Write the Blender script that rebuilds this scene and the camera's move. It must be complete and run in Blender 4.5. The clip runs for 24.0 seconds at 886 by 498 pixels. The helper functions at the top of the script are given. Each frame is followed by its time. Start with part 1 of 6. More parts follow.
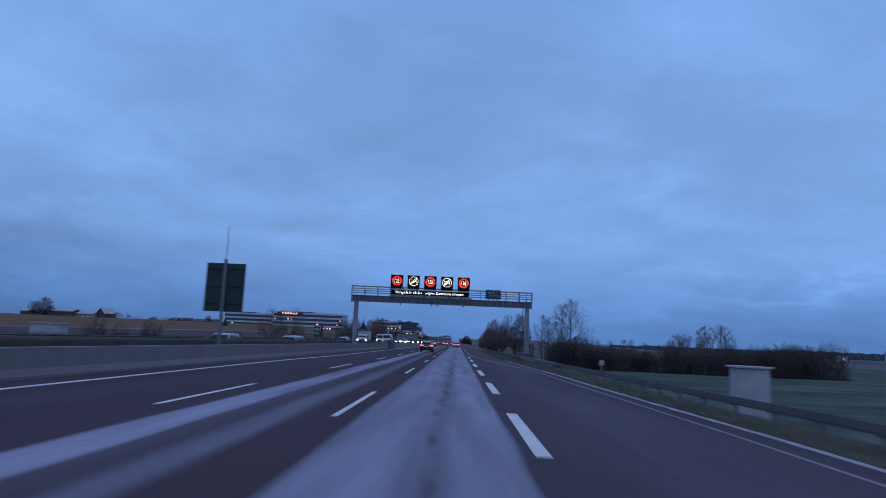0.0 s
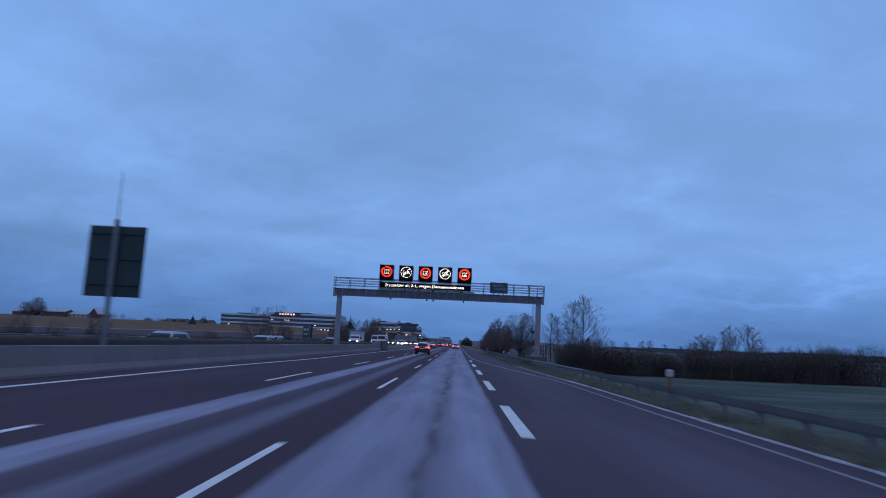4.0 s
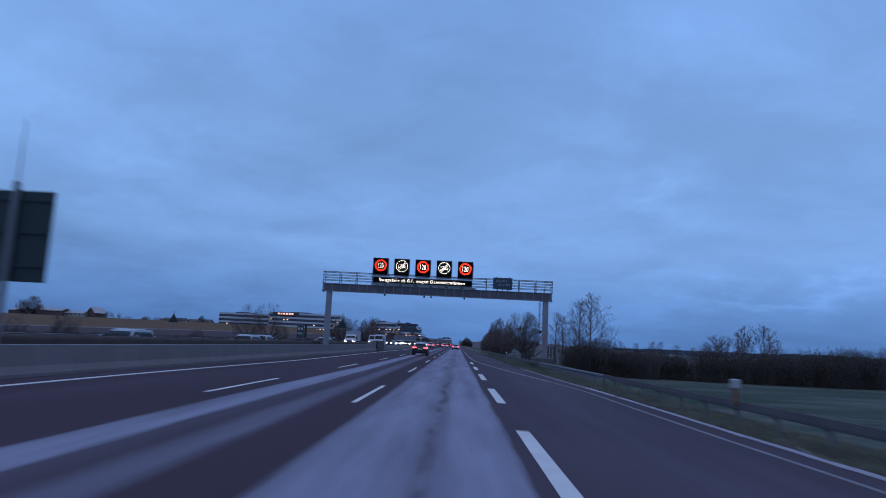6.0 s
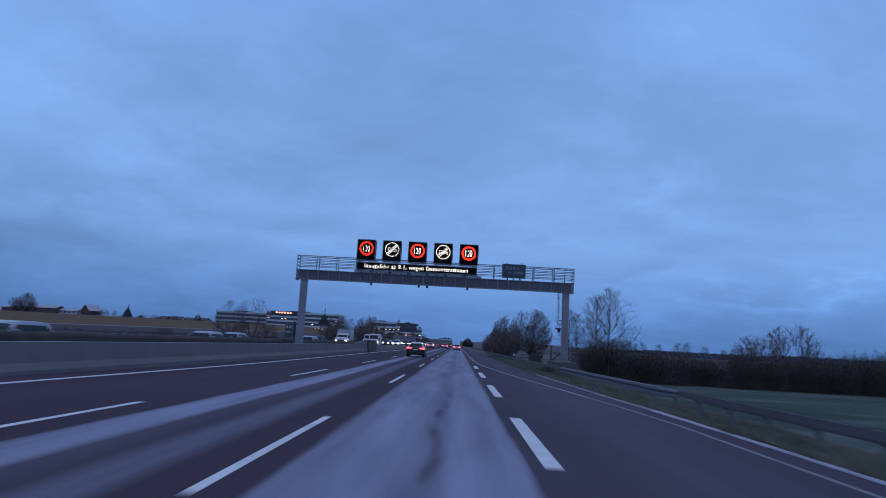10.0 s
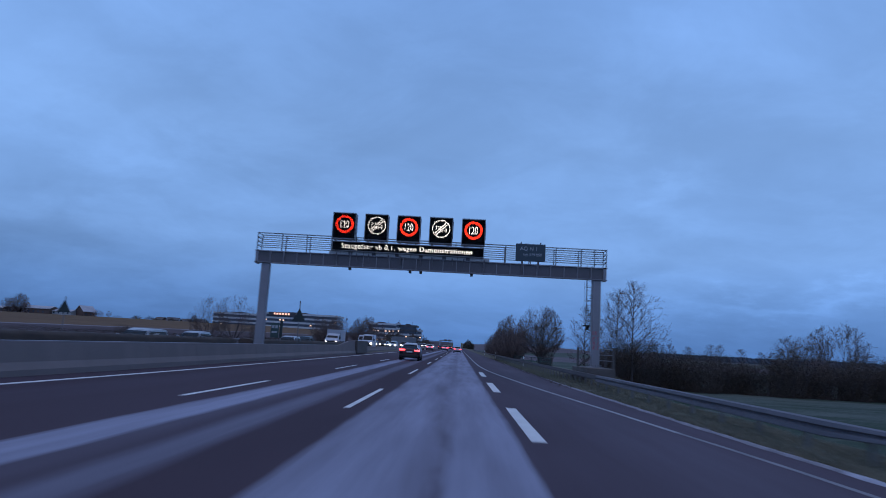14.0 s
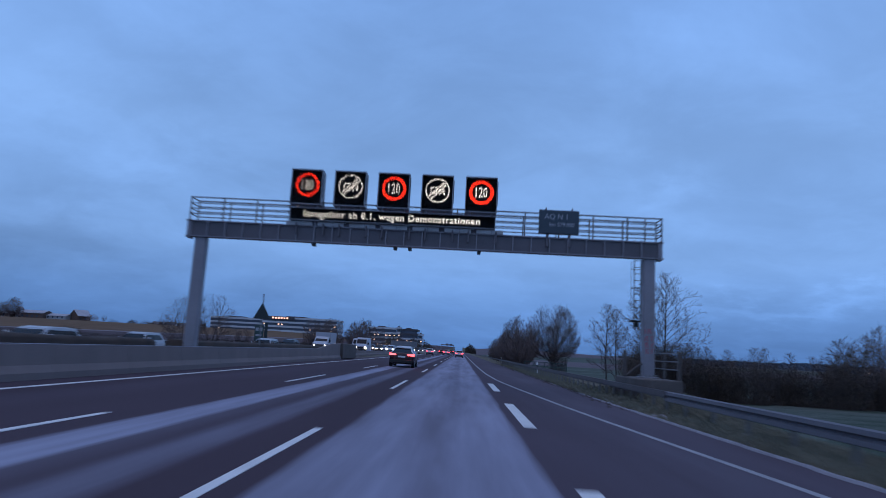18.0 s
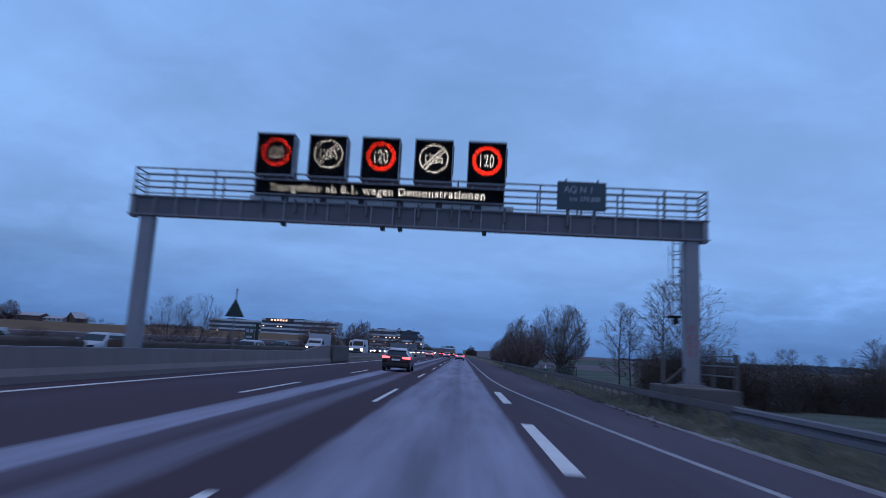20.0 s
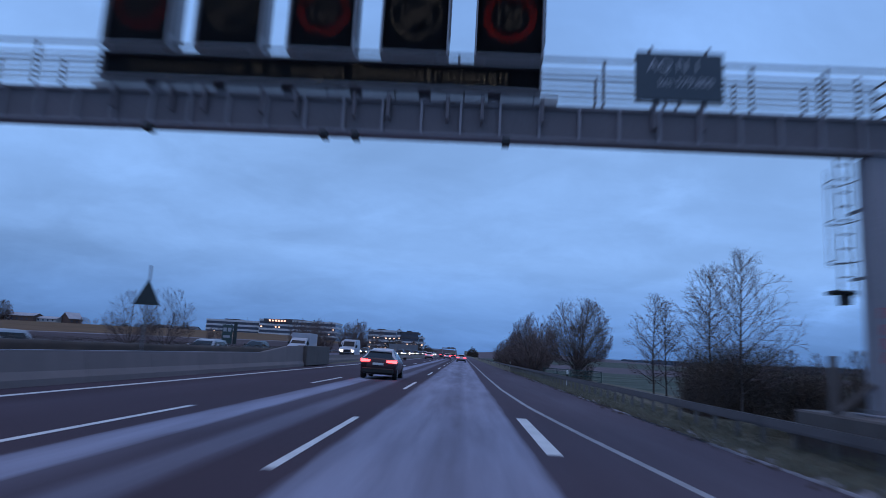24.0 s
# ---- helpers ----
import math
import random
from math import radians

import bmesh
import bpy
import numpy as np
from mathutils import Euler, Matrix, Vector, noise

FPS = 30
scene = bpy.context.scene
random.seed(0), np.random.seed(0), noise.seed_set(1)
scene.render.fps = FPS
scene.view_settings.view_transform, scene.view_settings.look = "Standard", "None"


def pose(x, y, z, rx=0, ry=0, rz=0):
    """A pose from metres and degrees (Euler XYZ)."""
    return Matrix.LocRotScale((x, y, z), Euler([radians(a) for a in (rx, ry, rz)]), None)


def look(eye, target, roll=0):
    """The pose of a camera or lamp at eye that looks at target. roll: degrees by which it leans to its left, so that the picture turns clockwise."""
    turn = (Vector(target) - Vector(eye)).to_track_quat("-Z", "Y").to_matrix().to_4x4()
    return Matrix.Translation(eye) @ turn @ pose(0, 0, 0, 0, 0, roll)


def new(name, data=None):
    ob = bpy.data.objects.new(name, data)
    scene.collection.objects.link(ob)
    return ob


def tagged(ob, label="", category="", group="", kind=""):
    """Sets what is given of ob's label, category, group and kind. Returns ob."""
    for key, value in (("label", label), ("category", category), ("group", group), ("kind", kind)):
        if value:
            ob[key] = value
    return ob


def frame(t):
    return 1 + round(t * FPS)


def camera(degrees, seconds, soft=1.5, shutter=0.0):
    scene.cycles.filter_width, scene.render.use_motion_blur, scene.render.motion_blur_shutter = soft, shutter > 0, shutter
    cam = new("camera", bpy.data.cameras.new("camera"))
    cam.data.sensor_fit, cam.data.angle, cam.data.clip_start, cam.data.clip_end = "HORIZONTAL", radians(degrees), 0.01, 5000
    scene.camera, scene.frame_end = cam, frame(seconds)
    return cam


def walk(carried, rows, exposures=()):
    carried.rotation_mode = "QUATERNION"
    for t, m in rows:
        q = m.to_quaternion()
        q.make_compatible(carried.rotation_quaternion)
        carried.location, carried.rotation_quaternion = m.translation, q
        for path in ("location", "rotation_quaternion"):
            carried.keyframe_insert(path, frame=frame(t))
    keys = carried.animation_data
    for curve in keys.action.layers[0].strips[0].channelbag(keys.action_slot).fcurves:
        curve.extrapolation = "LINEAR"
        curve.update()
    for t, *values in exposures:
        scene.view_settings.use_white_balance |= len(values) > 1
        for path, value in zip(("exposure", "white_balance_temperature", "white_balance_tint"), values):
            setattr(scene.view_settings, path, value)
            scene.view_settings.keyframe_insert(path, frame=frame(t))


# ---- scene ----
cam = camera(68.5, 24.0, 0.9, 4.2)
# seconds, eye, a point two metres ahead of it, lean
PATH = [
    (0, (0.528, -5.309, 1.611), (0.472, -3.329, 1.892), 2.55),
    (1, (0.548, -2.730, 1.581), (0.492, -0.751, 1.865), 2.49),
    (2, (0.563, -0.169, 1.565), (0.506, 1.810, 1.850), 2.49),
    (3, (0.572, 2.375, 1.557), (0.515, 4.354, 1.843), 2.54),
    (4, (0.577, 4.903, 1.554), (0.520, 6.882, 1.840), 2.63),
    (5, (0.578, 7.417, 1.553), (0.520, 9.396, 1.839), 2.73),
    (6, (0.575, 9.918, 1.551), (0.517, 11.896, 1.838), 2.83),
    (7, (0.570, 12.406, 1.548), (0.510, 14.384, 1.834), 2.94),
    (8, (0.562, 14.883, 1.542), (0.502, 16.862, 1.828), 3.03),
    (9, (0.552, 17.351, 1.533), (0.491, 19.330, 1.820), 3.11),
    (10, (0.541, 19.811, 1.521), (0.479, 21.789, 1.809), 3.17),
    (11, (0.528, 22.263, 1.507), (0.465, 24.241, 1.795), 3.22),
    (12, (0.514, 24.709, 1.490), (0.451, 26.687, 1.780), 3.25),
    (13, (0.500, 27.150, 1.472), (0.435, 29.128, 1.764), 3.26),
    (14, (0.485, 29.588, 1.454), (0.420, 31.565, 1.748), 3.26),
    (15, (0.470, 32.023, 1.437), (0.404, 34.000, 1.734), 3.24),
    (16, (0.455, 34.458, 1.422), (0.388, 36.434, 1.722), 3.22),
    (17, (0.441, 36.892, 1.410), (0.372, 38.867, 1.714), 3.19),
    (18, (0.427, 39.327, 1.402), (0.357, 41.302, 1.709), 3.16),
    (19, (0.413, 41.765, 1.398), (0.342, 43.740, 1.709), 3.13),
    (20, (0.400, 44.207, 1.401), (0.328, 46.181, 1.715), 3.11),
    (21, (0.388, 46.654, 1.408), (0.314, 48.627, 1.725), 3.10),
    (22, (0.376, 49.106, 1.421), (0.301, 51.080, 1.739), 3.10),
    (23, (0.365, 51.567, 1.438), (0.289, 53.540, 1.756), 3.11),
    (24, (0.354, 54.035, 1.459), (0.278, 56.008, 1.776), 3.13),
]
walk(cam, [(t, look(eye, target, roll)) for t, eye, target, roll in PATH], exposures=[(0, 0.08, 6500, 10), (13, 0.10, 6520, 10), (18, 0.15, 6580, 10), (21, 0.23, 6700, 10), (24, 0.29, 6740, 10)])

# ---------------------------------------------------------------- sky and light
def sky():
    w = bpy.data.worlds.new("dusk_sky")
    scene.world = w
    w.use_nodes = True
    n, l = w.node_tree.nodes, w.node_tree.links
    n.clear()
    out, bg = n.new("ShaderNodeOutputWorld"), n.new("ShaderNodeBackground")
    tc, sep = n.new("ShaderNodeTexCoord"), n.new("ShaderNodeSeparateXYZ")
    l.new(tc.outputs["Generated"], sep.inputs[0])
    # height over the horizon gives the base tone
    ramp = n.new("ShaderNodeValToRGB")
    cr = ramp.color_ramp
    cr.elements[0].position, cr.elements[0].color = 0.0, (0.080, 0.190, 0.468, 1)
    cr.elements[1].position, cr.elements[1].color = 1.0, (0.125, 0.245, 0.560, 1)
    for pos, col in ((0.06, (0.124, 0.268, 0.602, 1)), (0.14, (0.180, 0.347, 0.700, 1)), (0.3, (0.189, 0.355, 0.702, 1)), (0.5, (0.170, 0.328, 0.680, 1))):
        e = cr.elements.new(pos)
        e.color = col
    l.new(sep.outputs["Z"], ramp.inputs["Fac"])
    # cloud sheet: the direction met with a flat layer overhead
    zc = n.new("ShaderNodeMath"); zc.operation = "MAXIMUM"; zc.inputs[1].default_value = 0.0
    l.new(sep.outputs["Z"], zc.inputs[0])
    za = n.new("ShaderNodeMath"); za.operation = "ADD"; za.inputs[1].default_value = 0.26
    l.new(zc.outputs[0], za.inputs[0])
    dx = n.new("ShaderNodeMath"); dx.operation = "DIVIDE"
    dy = n.new("ShaderNodeMath"); dy.operation = "DIVIDE"
    l.new(sep.outputs["X"], dx.inputs[0]); l.new(za.outputs[0], dx.inputs[1])
    l.new(sep.outputs["Y"], dy.inputs[0]); l.new(za.outputs[0], dy.inputs[1])
    comb = n.new("ShaderNodeCombineXYZ")
    l.new(dx.outputs[0], comb.inputs[0]); l.new(dy.outputs[0], comb.inputs[1])
    def cloud(scale, detail, rough, low, high, seed, stretch):
        mp = n.new("ShaderNodeMapping")
        mp.inputs["Location"].default_value = (seed, seed * 0.7, 0)
        mp.inputs["Rotation"].default_value = (0, 0, 0.35)
        mp.inputs["Scale"].default_value = stretch
        l.new(comb.outputs[0], mp.inputs[0])
        t = n.new("ShaderNodeTexNoise")
        t.inputs["Scale"].default_value, t.inputs["Detail"].default_value, t.inputs["Roughness"].default_value = scale, detail, rough
        t.inputs["Distortion"].default_value = 0.4
        l.new(mp.outputs[0], t.inputs["Vector"])
        mr = n.new("ShaderNodeMapRange")
        mr.interpolation_type = "SMOOTHSTEP"
        mr.inputs[1].default_value, mr.inputs[2].default_value = low, high
        l.new(t.outputs["Fac"], mr.inputs[0])
        return mr.outputs[0]
    c1 = cloud(1.0, 6.0, 0.55, 0.32, 0.70, 3.1, (0.8, 1.0, 1.0))
    c2 = cloud(3.0, 6.0, 0.6, 0.35, 0.72, 8.4, (0.9, 1.0, 1.0))
    add = n.new("ShaderNodeMath"); add.operation = "MULTIPLY_ADD"; add.inputs[1].default_value = 0.55
    l.new(c2, add.inputs[0]); l.new(c1, add.inputs[2])
    shade = n.new("ShaderNodeMapRange")
    shade.inputs[1].default_value, shade.inputs[2].default_value = 0.0, 1.35
    shade.inputs[3].default_value, shade.inputs[4].default_value = 0.89, 1.21
    l.new(add.outputs[0], shade.inputs[0])
    mul = n.new("ShaderNodeMix"); mul.data_type = "RGBA"; mul.blend_type = "MULTIPLY"; mul.inputs[0].default_value = 1.0
    l.new(ramp.outputs[0], mul.inputs[6]); l.new(shade.outputs[0], mul.inputs[7])
    sx = n.new("ShaderNodeMapRange"); sx.inputs[1].default_value, sx.inputs[2].default_value = -1.0, 1.0
    l.new(sep.outputs["X"], sx.inputs[0])
    tone = n.new("ShaderNodeValToRGB")
    tone.color_ramp.interpolation = "B_SPLINE"
    tone.color_ramp.elements[0].position, tone.color_ramp.elements[0].color = 0.10, (0.78, 0.78, 0.78, 1)
    tone.color_ramp.elements[1].position, tone.color_ramp.elements[1].color = 0.85, (0.89, 0.89, 0.89, 1)
    tone.color_ramp.elements.new(0.30).color = (0.86, 0.86, 0.86, 1)
    tone.color_ramp.elements.new(0.48).color = (1.0, 1.0, 1.0, 1)
    l.new(sx.outputs[0], tone.inputs["Fac"])
    up = n.new("ShaderNodeMapRange"); up.interpolation_type = "SMOOTHSTEP"
    up.inputs[1].default_value, up.inputs[2].default_value = 0.05, 0.42
    l.new(sep.outputs["Z"], up.inputs[0])
    side = n.new("ShaderNodeMix"); side.data_type = "RGBA"
    side.inputs[7].default_value = (1.06, 1.06, 1.06, 1)
    l.new(up.outputs[0], side.inputs[0]); l.new(tone.outputs[0], side.inputs[6])
    mul2 = n.new("ShaderNodeMix"); mul2.data_type = "RGBA"; mul2.blend_type = "MULTIPLY"; mul2.inputs[0].default_value = 1.0
    l.new(mul.outputs[2], mul2.inputs[6]); l.new(side.outputs[2], mul2.inputs[7])
    # single banks of the cloud sheet: place (across, up), half size, slant, how much paler or darker
    warp = n.new("ShaderNodeTexNoise")
    warp.inputs["Scale"].default_value, warp.inputs["Detail"].default_value, warp.inputs["Roughness"].default_value = 3.2, 7.0, 0.6
    l.new(comb.outputs[0], warp.inputs["Vector"])
    wsep = n.new("ShaderNodeSeparateColor")
    l.new(warp.outputs["Color"], wsep.inputs[0])
    fwd = n.new("ShaderNodeMath"); fwd.operation = "MAXIMUM"; fwd.inputs[1].default_value = 0.02
    l.new(sep.outputs["Y"], fwd.inputs[0])
    def sum_of(op, a, b):
        k = n.new("ShaderNodeMath"); k.operation = op
        for i, v in enumerate((a, b)):
            if isinstance(v, (int, float)):
                k.inputs[i].default_value = v
            else:
                l.new(v, k.inputs[i])
        return k.outputs[0]
    across = sum_of("ADD", sum_of("DIVIDE", sep.outputs["X"], fwd.outputs[0]), sum_of("MULTIPLY", sum_of("SUBTRACT", wsep.outputs[0], 0.5), 0.34))
    rising = sum_of("ADD", sum_of("DIVIDE", sep.outputs["Z"], fwd.outputs[0]), sum_of("MULTIPLY", sum_of("SUBTRACT", wsep.outputs[1], 0.5), 0.16))
    total = 1.0
    for u0, v0, a, b, slant, amount in ((-0.56, 0.30, 0.16, 0.06, -0.35, 0.13), (-0.36, 0.225, 0.26, 0.045, -0.25, 0.06), (-0.16, 0.31, 0.16, 0.08, 0.2, -0.07),
                                        (0.08, 0.43, 0.32, 0.09, -0.2, -0.07), (0.34, 0.52, 0.28, 0.07, 0.1, 0.06), (0.31, 0.262, 0.09, 0.016, 0.45, 0.07),
                                        (0.52, 0.095, 0.20, 0.018, 0.1, 0.20), (-0.66, 0.14, 0.24, 0.05, 0.0, -0.08), (0.50, 0.19, 0.26, 0.04, 0.15, -0.06),
                                        (-0.55, 0.46, 0.30, 0.05, -0.3, -0.05), (-0.05, 0.20, 0.30, 0.03, 0.1, 0.04), (0.30, 0.13, 0.22, 0.025, 0.05, -0.04)):
        du, dv = sum_of("SUBTRACT", across, u0), sum_of("SUBTRACT", rising, v0)
        dv = sum_of("SUBTRACT", dv, sum_of("MULTIPLY", du, slant))
        du, dv = sum_of("DIVIDE", du, a), sum_of("DIVIDE", dv, b)
        r2 = sum_of("ADD", sum_of("MULTIPLY", du, du), sum_of("MULTIPLY", dv, dv))
        total = sum_of("ADD", sum_of("MULTIPLY", sum_of("POWER", 2.718, sum_of("MULTIPLY", r2, -1.0)), amount), total)
    mul3 = n.new("ShaderNodeMix"); mul3.data_type = "RGBA"; mul3.blend_type = "MULTIPLY"; mul3.inputs[0].default_value = 1.0
    l.new(mul2.outputs[2], mul3.inputs[6]); l.new(total, mul3.inputs[7])
    l.new(mul3.outputs[2], bg.inputs["Color"])
    bg.inputs["Strength"].default_value = 1.0
    l.new(bg.outputs[0], out.inputs[0])

sky()
# broad warm lamp from overhead, added to redden the ground under the blue sky
warm_fill = new("warm_fill", bpy.data.lights.new("warm_fill", "SUN"))
warm_fill.data.energy, warm_fill.data.angle, warm_fill.data.color = 0.42, radians(70), (1.0, 0.80, 0.78)
warm_fill.matrix_world = look((0, 0, 60), (6, 10, 0))

# ---------------------------------------------------------------- materials
def mat(name, base, rough=0.7, metal=0.0, var=0.25, scale=4.0, fine=60.0, bump=0.15, emit=None, strength=0.0, spec=0.5, per=0.0):
    """A painted or mineral surface: base colour, blotches and grain, fine relief; per: how far the pieces differ."""
    m = bpy.data.materials.new(name)
    m.use_nodes = True
    n, l = m.node_tree.nodes, m.node_tree.links
    b = n["Principled BSDF"]
    b.inputs["Roughness"].default_value, b.inputs["Metallic"].default_value = rough, metal
    b.inputs["Specular IOR Level"].default_value = spec
    if emit:
        b.inputs["Base Color"].default_value = (*base, 1)
        b.inputs["Emission Color"].default_value, b.inputs["Emission Strength"].default_value = (*emit, 1), strength
        return m
    tc = n.new("ShaderNodeTexCoord")
    n1, n2 = n.new("ShaderNodeTexNoise"), n.new("ShaderNodeTexNoise")
    n1.inputs["Scale"].default_value, n1.inputs["Detail"].default_value = scale, 5.0
    n2.inputs["Scale"].default_value, n2.inputs["Detail"].default_value = fine, 2.0
    for t in (n1, n2):
        l.new(tc.outputs["Object"], t.inputs["Vector"])
    s = n.new("ShaderNodeMath"); s.operation = "MULTIPLY_ADD"; s.inputs[1].default_value = 0.5
    l.new(n2.outputs["Fac"], s.inputs[0]); l.new(n1.outputs["Fac"], s.inputs[2])
    src = s.outputs[0]
    if per:
        oi = n.new("ShaderNodeObjectInfo")
        p = n.new("ShaderNodeMath"); p.operation = "MULTIPLY_ADD"; p.inputs[1].default_value = per
        l.new(oi.outputs["Random"], p.inputs[0]); l.new(src, p.inputs[2])
        src = p.outputs[0]
    mr = n.new("ShaderNodeMapRange")
    mr.inputs[1].default_value, mr.inputs[2].default_value = 0.45, 1.05 + per
    mr.inputs[3].default_value, mr.inputs[4].default_value = 1 - var, 1 + var
    l.new(src, mr.inputs[0])
    mul = n.new("ShaderNodeMix"); mul.data_type = "RGBA"; mul.blend_type = "MULTIPLY"; mul.inputs[0].default_value = 1.0
    mul.inputs[6].default_value = (*base, 1)
    l.new(mr.outputs[0], mul.inputs[7]); l.new(mul.outputs[2], b.inputs["Base Color"])
    r = n.new("ShaderNodeMapRange"); r.inputs[3].default_value, r.inputs[4].default_value = max(rough - 0.12, 0.03), min(rough + 0.12, 1)
    l.new(n1.outputs["Fac"], r.inputs[0]); l.new(r.outputs[0], b.inputs["Roughness"])
    if bump:
        bp = n.new("ShaderNodeBump"); bp.inputs["Strength"].default_value, bp.inputs["Distance"].default_value = bump, 0.02
        l.new(n2.outputs["Fac"], bp.inputs["Height"]); l.new(bp.outputs[0], b.inputs["Normal"])
    return m

def ramp_node(n, stops):
    r = n.new("ShaderNodeValToRGB")
    cr = r.color_ramp
    cr.elements[0].position, cr.elements[0].color = stops[0][0], (*[stops[0][1]] * 3, 1)
    cr.elements[1].position, cr.elements[1].color = stops[-1][0], (*[stops[-1][1]] * 3, 1)
    for p, v in stops[1:-1]:
        cr.elements.new(p).color = (v, v, v, 1)
    return r

def asphalt_mat(name, salt, dark=(0.066, 0.0455, 0.056), light=(0.285, 0.285, 0.36), smear=0.0):
    """Asphalt with dried salt in strips along the lanes; salt: (x in metres, amount)."""
    m = bpy.data.materials.new(name)
    m.use_nodes = True
    n, l = m.node_tree.nodes, m.node_tree.links
    b = n["Principled BSDF"]
    tc, sep = n.new("ShaderNodeTexCoord"), n.new("ShaderNodeSeparateXYZ")
    l.new(tc.outputs["Object"], sep.inputs[0])
    def noise_at(scale, detail, squash):
        mp = n.new("ShaderNodeMapping"); mp.inputs["Scale"].default_value = squash
        l.new(tc.outputs["Object"], mp.inputs[0])
        t = n.new("ShaderNodeTexNoise"); t.inputs["Scale"].default_value, t.inputs["Detail"].default_value = scale, detail
        l.new(mp.outputs[0], t.inputs["Vector"])
        return t.outputs["Fac"]
    wob = noise_at(0.5, 3.0, (1, 0.12, 1))
    lo, hi = salt[0][0], salt[-1][0]
    a = n.new("ShaderNodeMath"); a.operation = "MULTIPLY_ADD"; a.inputs[1].default_value = 0.16
    l.new(wob, a.inputs[0]); l.new(sep.outputs["X"], a.inputs[2])
    fray = noise_at(6.0, 5.0, (1, 0.07, 1))
    a2 = n.new("ShaderNodeMath"); a2.operation = "MULTIPLY_ADD"; a2.inputs[1].default_value = 0.14
    l.new(fray, a2.inputs[0])
    # the salt left of the middle keeps a little more to the left further on
    drift = n.new("ShaderNodeMapRange"); drift.interpolation_type = "SMOOTHSTEP"
    drift.inputs[1].default_value, drift.inputs[2].default_value, drift.inputs[4].default_value = 20.0, 64.0, 0.13
    l.new(sep.outputs["Y"], drift.inputs[0])
    half = n.new("ShaderNodeMapRange"); half.inputs[1].default_value, half.inputs[2].default_value, half.inputs[3].default_value, half.inputs[4].default_value = -1.0, 0.6, 1.0, 0.0
    l.new(sep.outputs["X"], half.inputs[0])
    drifted = n.new("ShaderNodeMath"); drifted.operation = "MULTIPLY_ADD"
    l.new(drift.outputs[0], drifted.inputs[0]); l.new(half.outputs[0], drifted.inputs[1]); l.new(a.outputs[0], drifted.inputs[2])
    l.new(drifted.outputs[0], a2.inputs[2])
    mr = n.new("ShaderNodeMapRange"); mr.inputs[1].default_value, mr.inputs[2].default_value = lo + 0.15, hi + 0.15
    l.new(a2.outputs[0], mr.inputs[0])
    ramp = ramp_node(n, [((x - lo) / (hi - lo), v) for x, v in salt])
    l.new(mr.outputs[0], ramp.inputs["Fac"])
    streak = noise_at(2.2, 4.0, (1, 0.05, 1))
    blot = noise_at(1.6, 8.0, (1, 0.10, 1))
    mm = n.new("ShaderNodeMath"); mm.operation = "ADD"
    l.new(streak, mm.inputs[0]); l.new(blot, mm.inputs[1])
    k = n.new("ShaderNodeMapRange"); k.inputs[1].default_value, k.inputs[2].default_value, k.inputs[3].default_value, k.inputs[4].default_value = 0.66, 1.28, 0.62, 1.16
    l.new(mm.outputs[0], k.inputs[0])
    f = n.new("ShaderNodeMath"); f.operation = "MULTIPLY"; f.use_clamp = True
    l.new(ramp.outputs[0], f.inputs[0]); l.new(k.outputs[0], f.inputs[1])
    fac = f.outputs[0]
    if smear:
        # a broken oily smear along the lane
        meander = noise_at(0.9, 2.0, (0.2, 0.16, 1))
        off = n.new("ShaderNodeMath"); off.operation = "MULTIPLY_ADD"; off.inputs[1].default_value = 0.9
        l.new(meander, off.inputs[0]); l.new(sep.outputs["X"], off.inputs[2])
        gap = n.new("ShaderNodeMath"); gap.operation = "SUBTRACT"; gap.inputs[1].default_value = smear + 0.45
        l.new(off.outputs[0], gap.inputs[0])
        mag = n.new("ShaderNodeMath"); mag.operation = "ABSOLUTE"; l.new(gap.outputs[0], mag.inputs[0])
        near = n.new("ShaderNodeMapRange"); near.interpolation_type = "SMOOTHSTEP"
        near.inputs[1].default_value, near.inputs[2].default_value, near.inputs[3].default_value, near.inputs[4].default_value = 0.0, 0.20, 1.0, 0.0
        l.new(mag.outputs[0], near.inputs[0])
        rag = noise_at(1.1, 7.0, (1.6, 0.45, 1))
        br = n.new("ShaderNodeMapRange"); br.interpolation_type = "SMOOTHSTEP"
        br.inputs[1].default_value, br.inputs[2].default_value, br.inputs[3].default_value, br.inputs[4].default_value = 0.36, 0.66, 0.0, 0.62
        l.new(rag, br.inputs[0])
        fade = n.new("ShaderNodeMapRange"); fade.interpolation_type = "SMOOTHSTEP"
        fade.inputs[1].default_value, fade.inputs[2].default_value, fade.inputs[3].default_value, fade.inputs[4].default_value = 34.0, 48.0, 1.0, 0.25
        l.new(sep.outputs["Y"], fade.inputs[0])
        part_of = n.new("ShaderNodeMath"); part_of.operation = "MULTIPLY"
        l.new(near.outputs[0], part_of.inputs[0]); l.new(fade.outputs[0], part_of.inputs[1])
        worn = n.new("ShaderNodeMath"); worn.operation = "MULTIPLY"
        l.new(part_of.outputs[0], worn.inputs[0]); l.new(br.outputs[0], worn.inputs[1])
        keep = n.new("ShaderNodeMath"); keep.operation = "SUBTRACT"; keep.inputs[0].default_value = 1.0
        l.new(worn.outputs[0], keep.inputs[1])
        cut = n.new("ShaderNodeMath"); cut.operation = "MULTIPLY"
        l.new(fac, cut.inputs[0]); l.new(keep.outputs[0], cut.inputs[1])
        fac = cut.outputs[0]
    mix = n.new("ShaderNodeMix"); mix.data_type = "RGBA"
    mix.inputs[6].default_value, mix.inputs[7].default_value = (*dark, 1), (*light, 1)
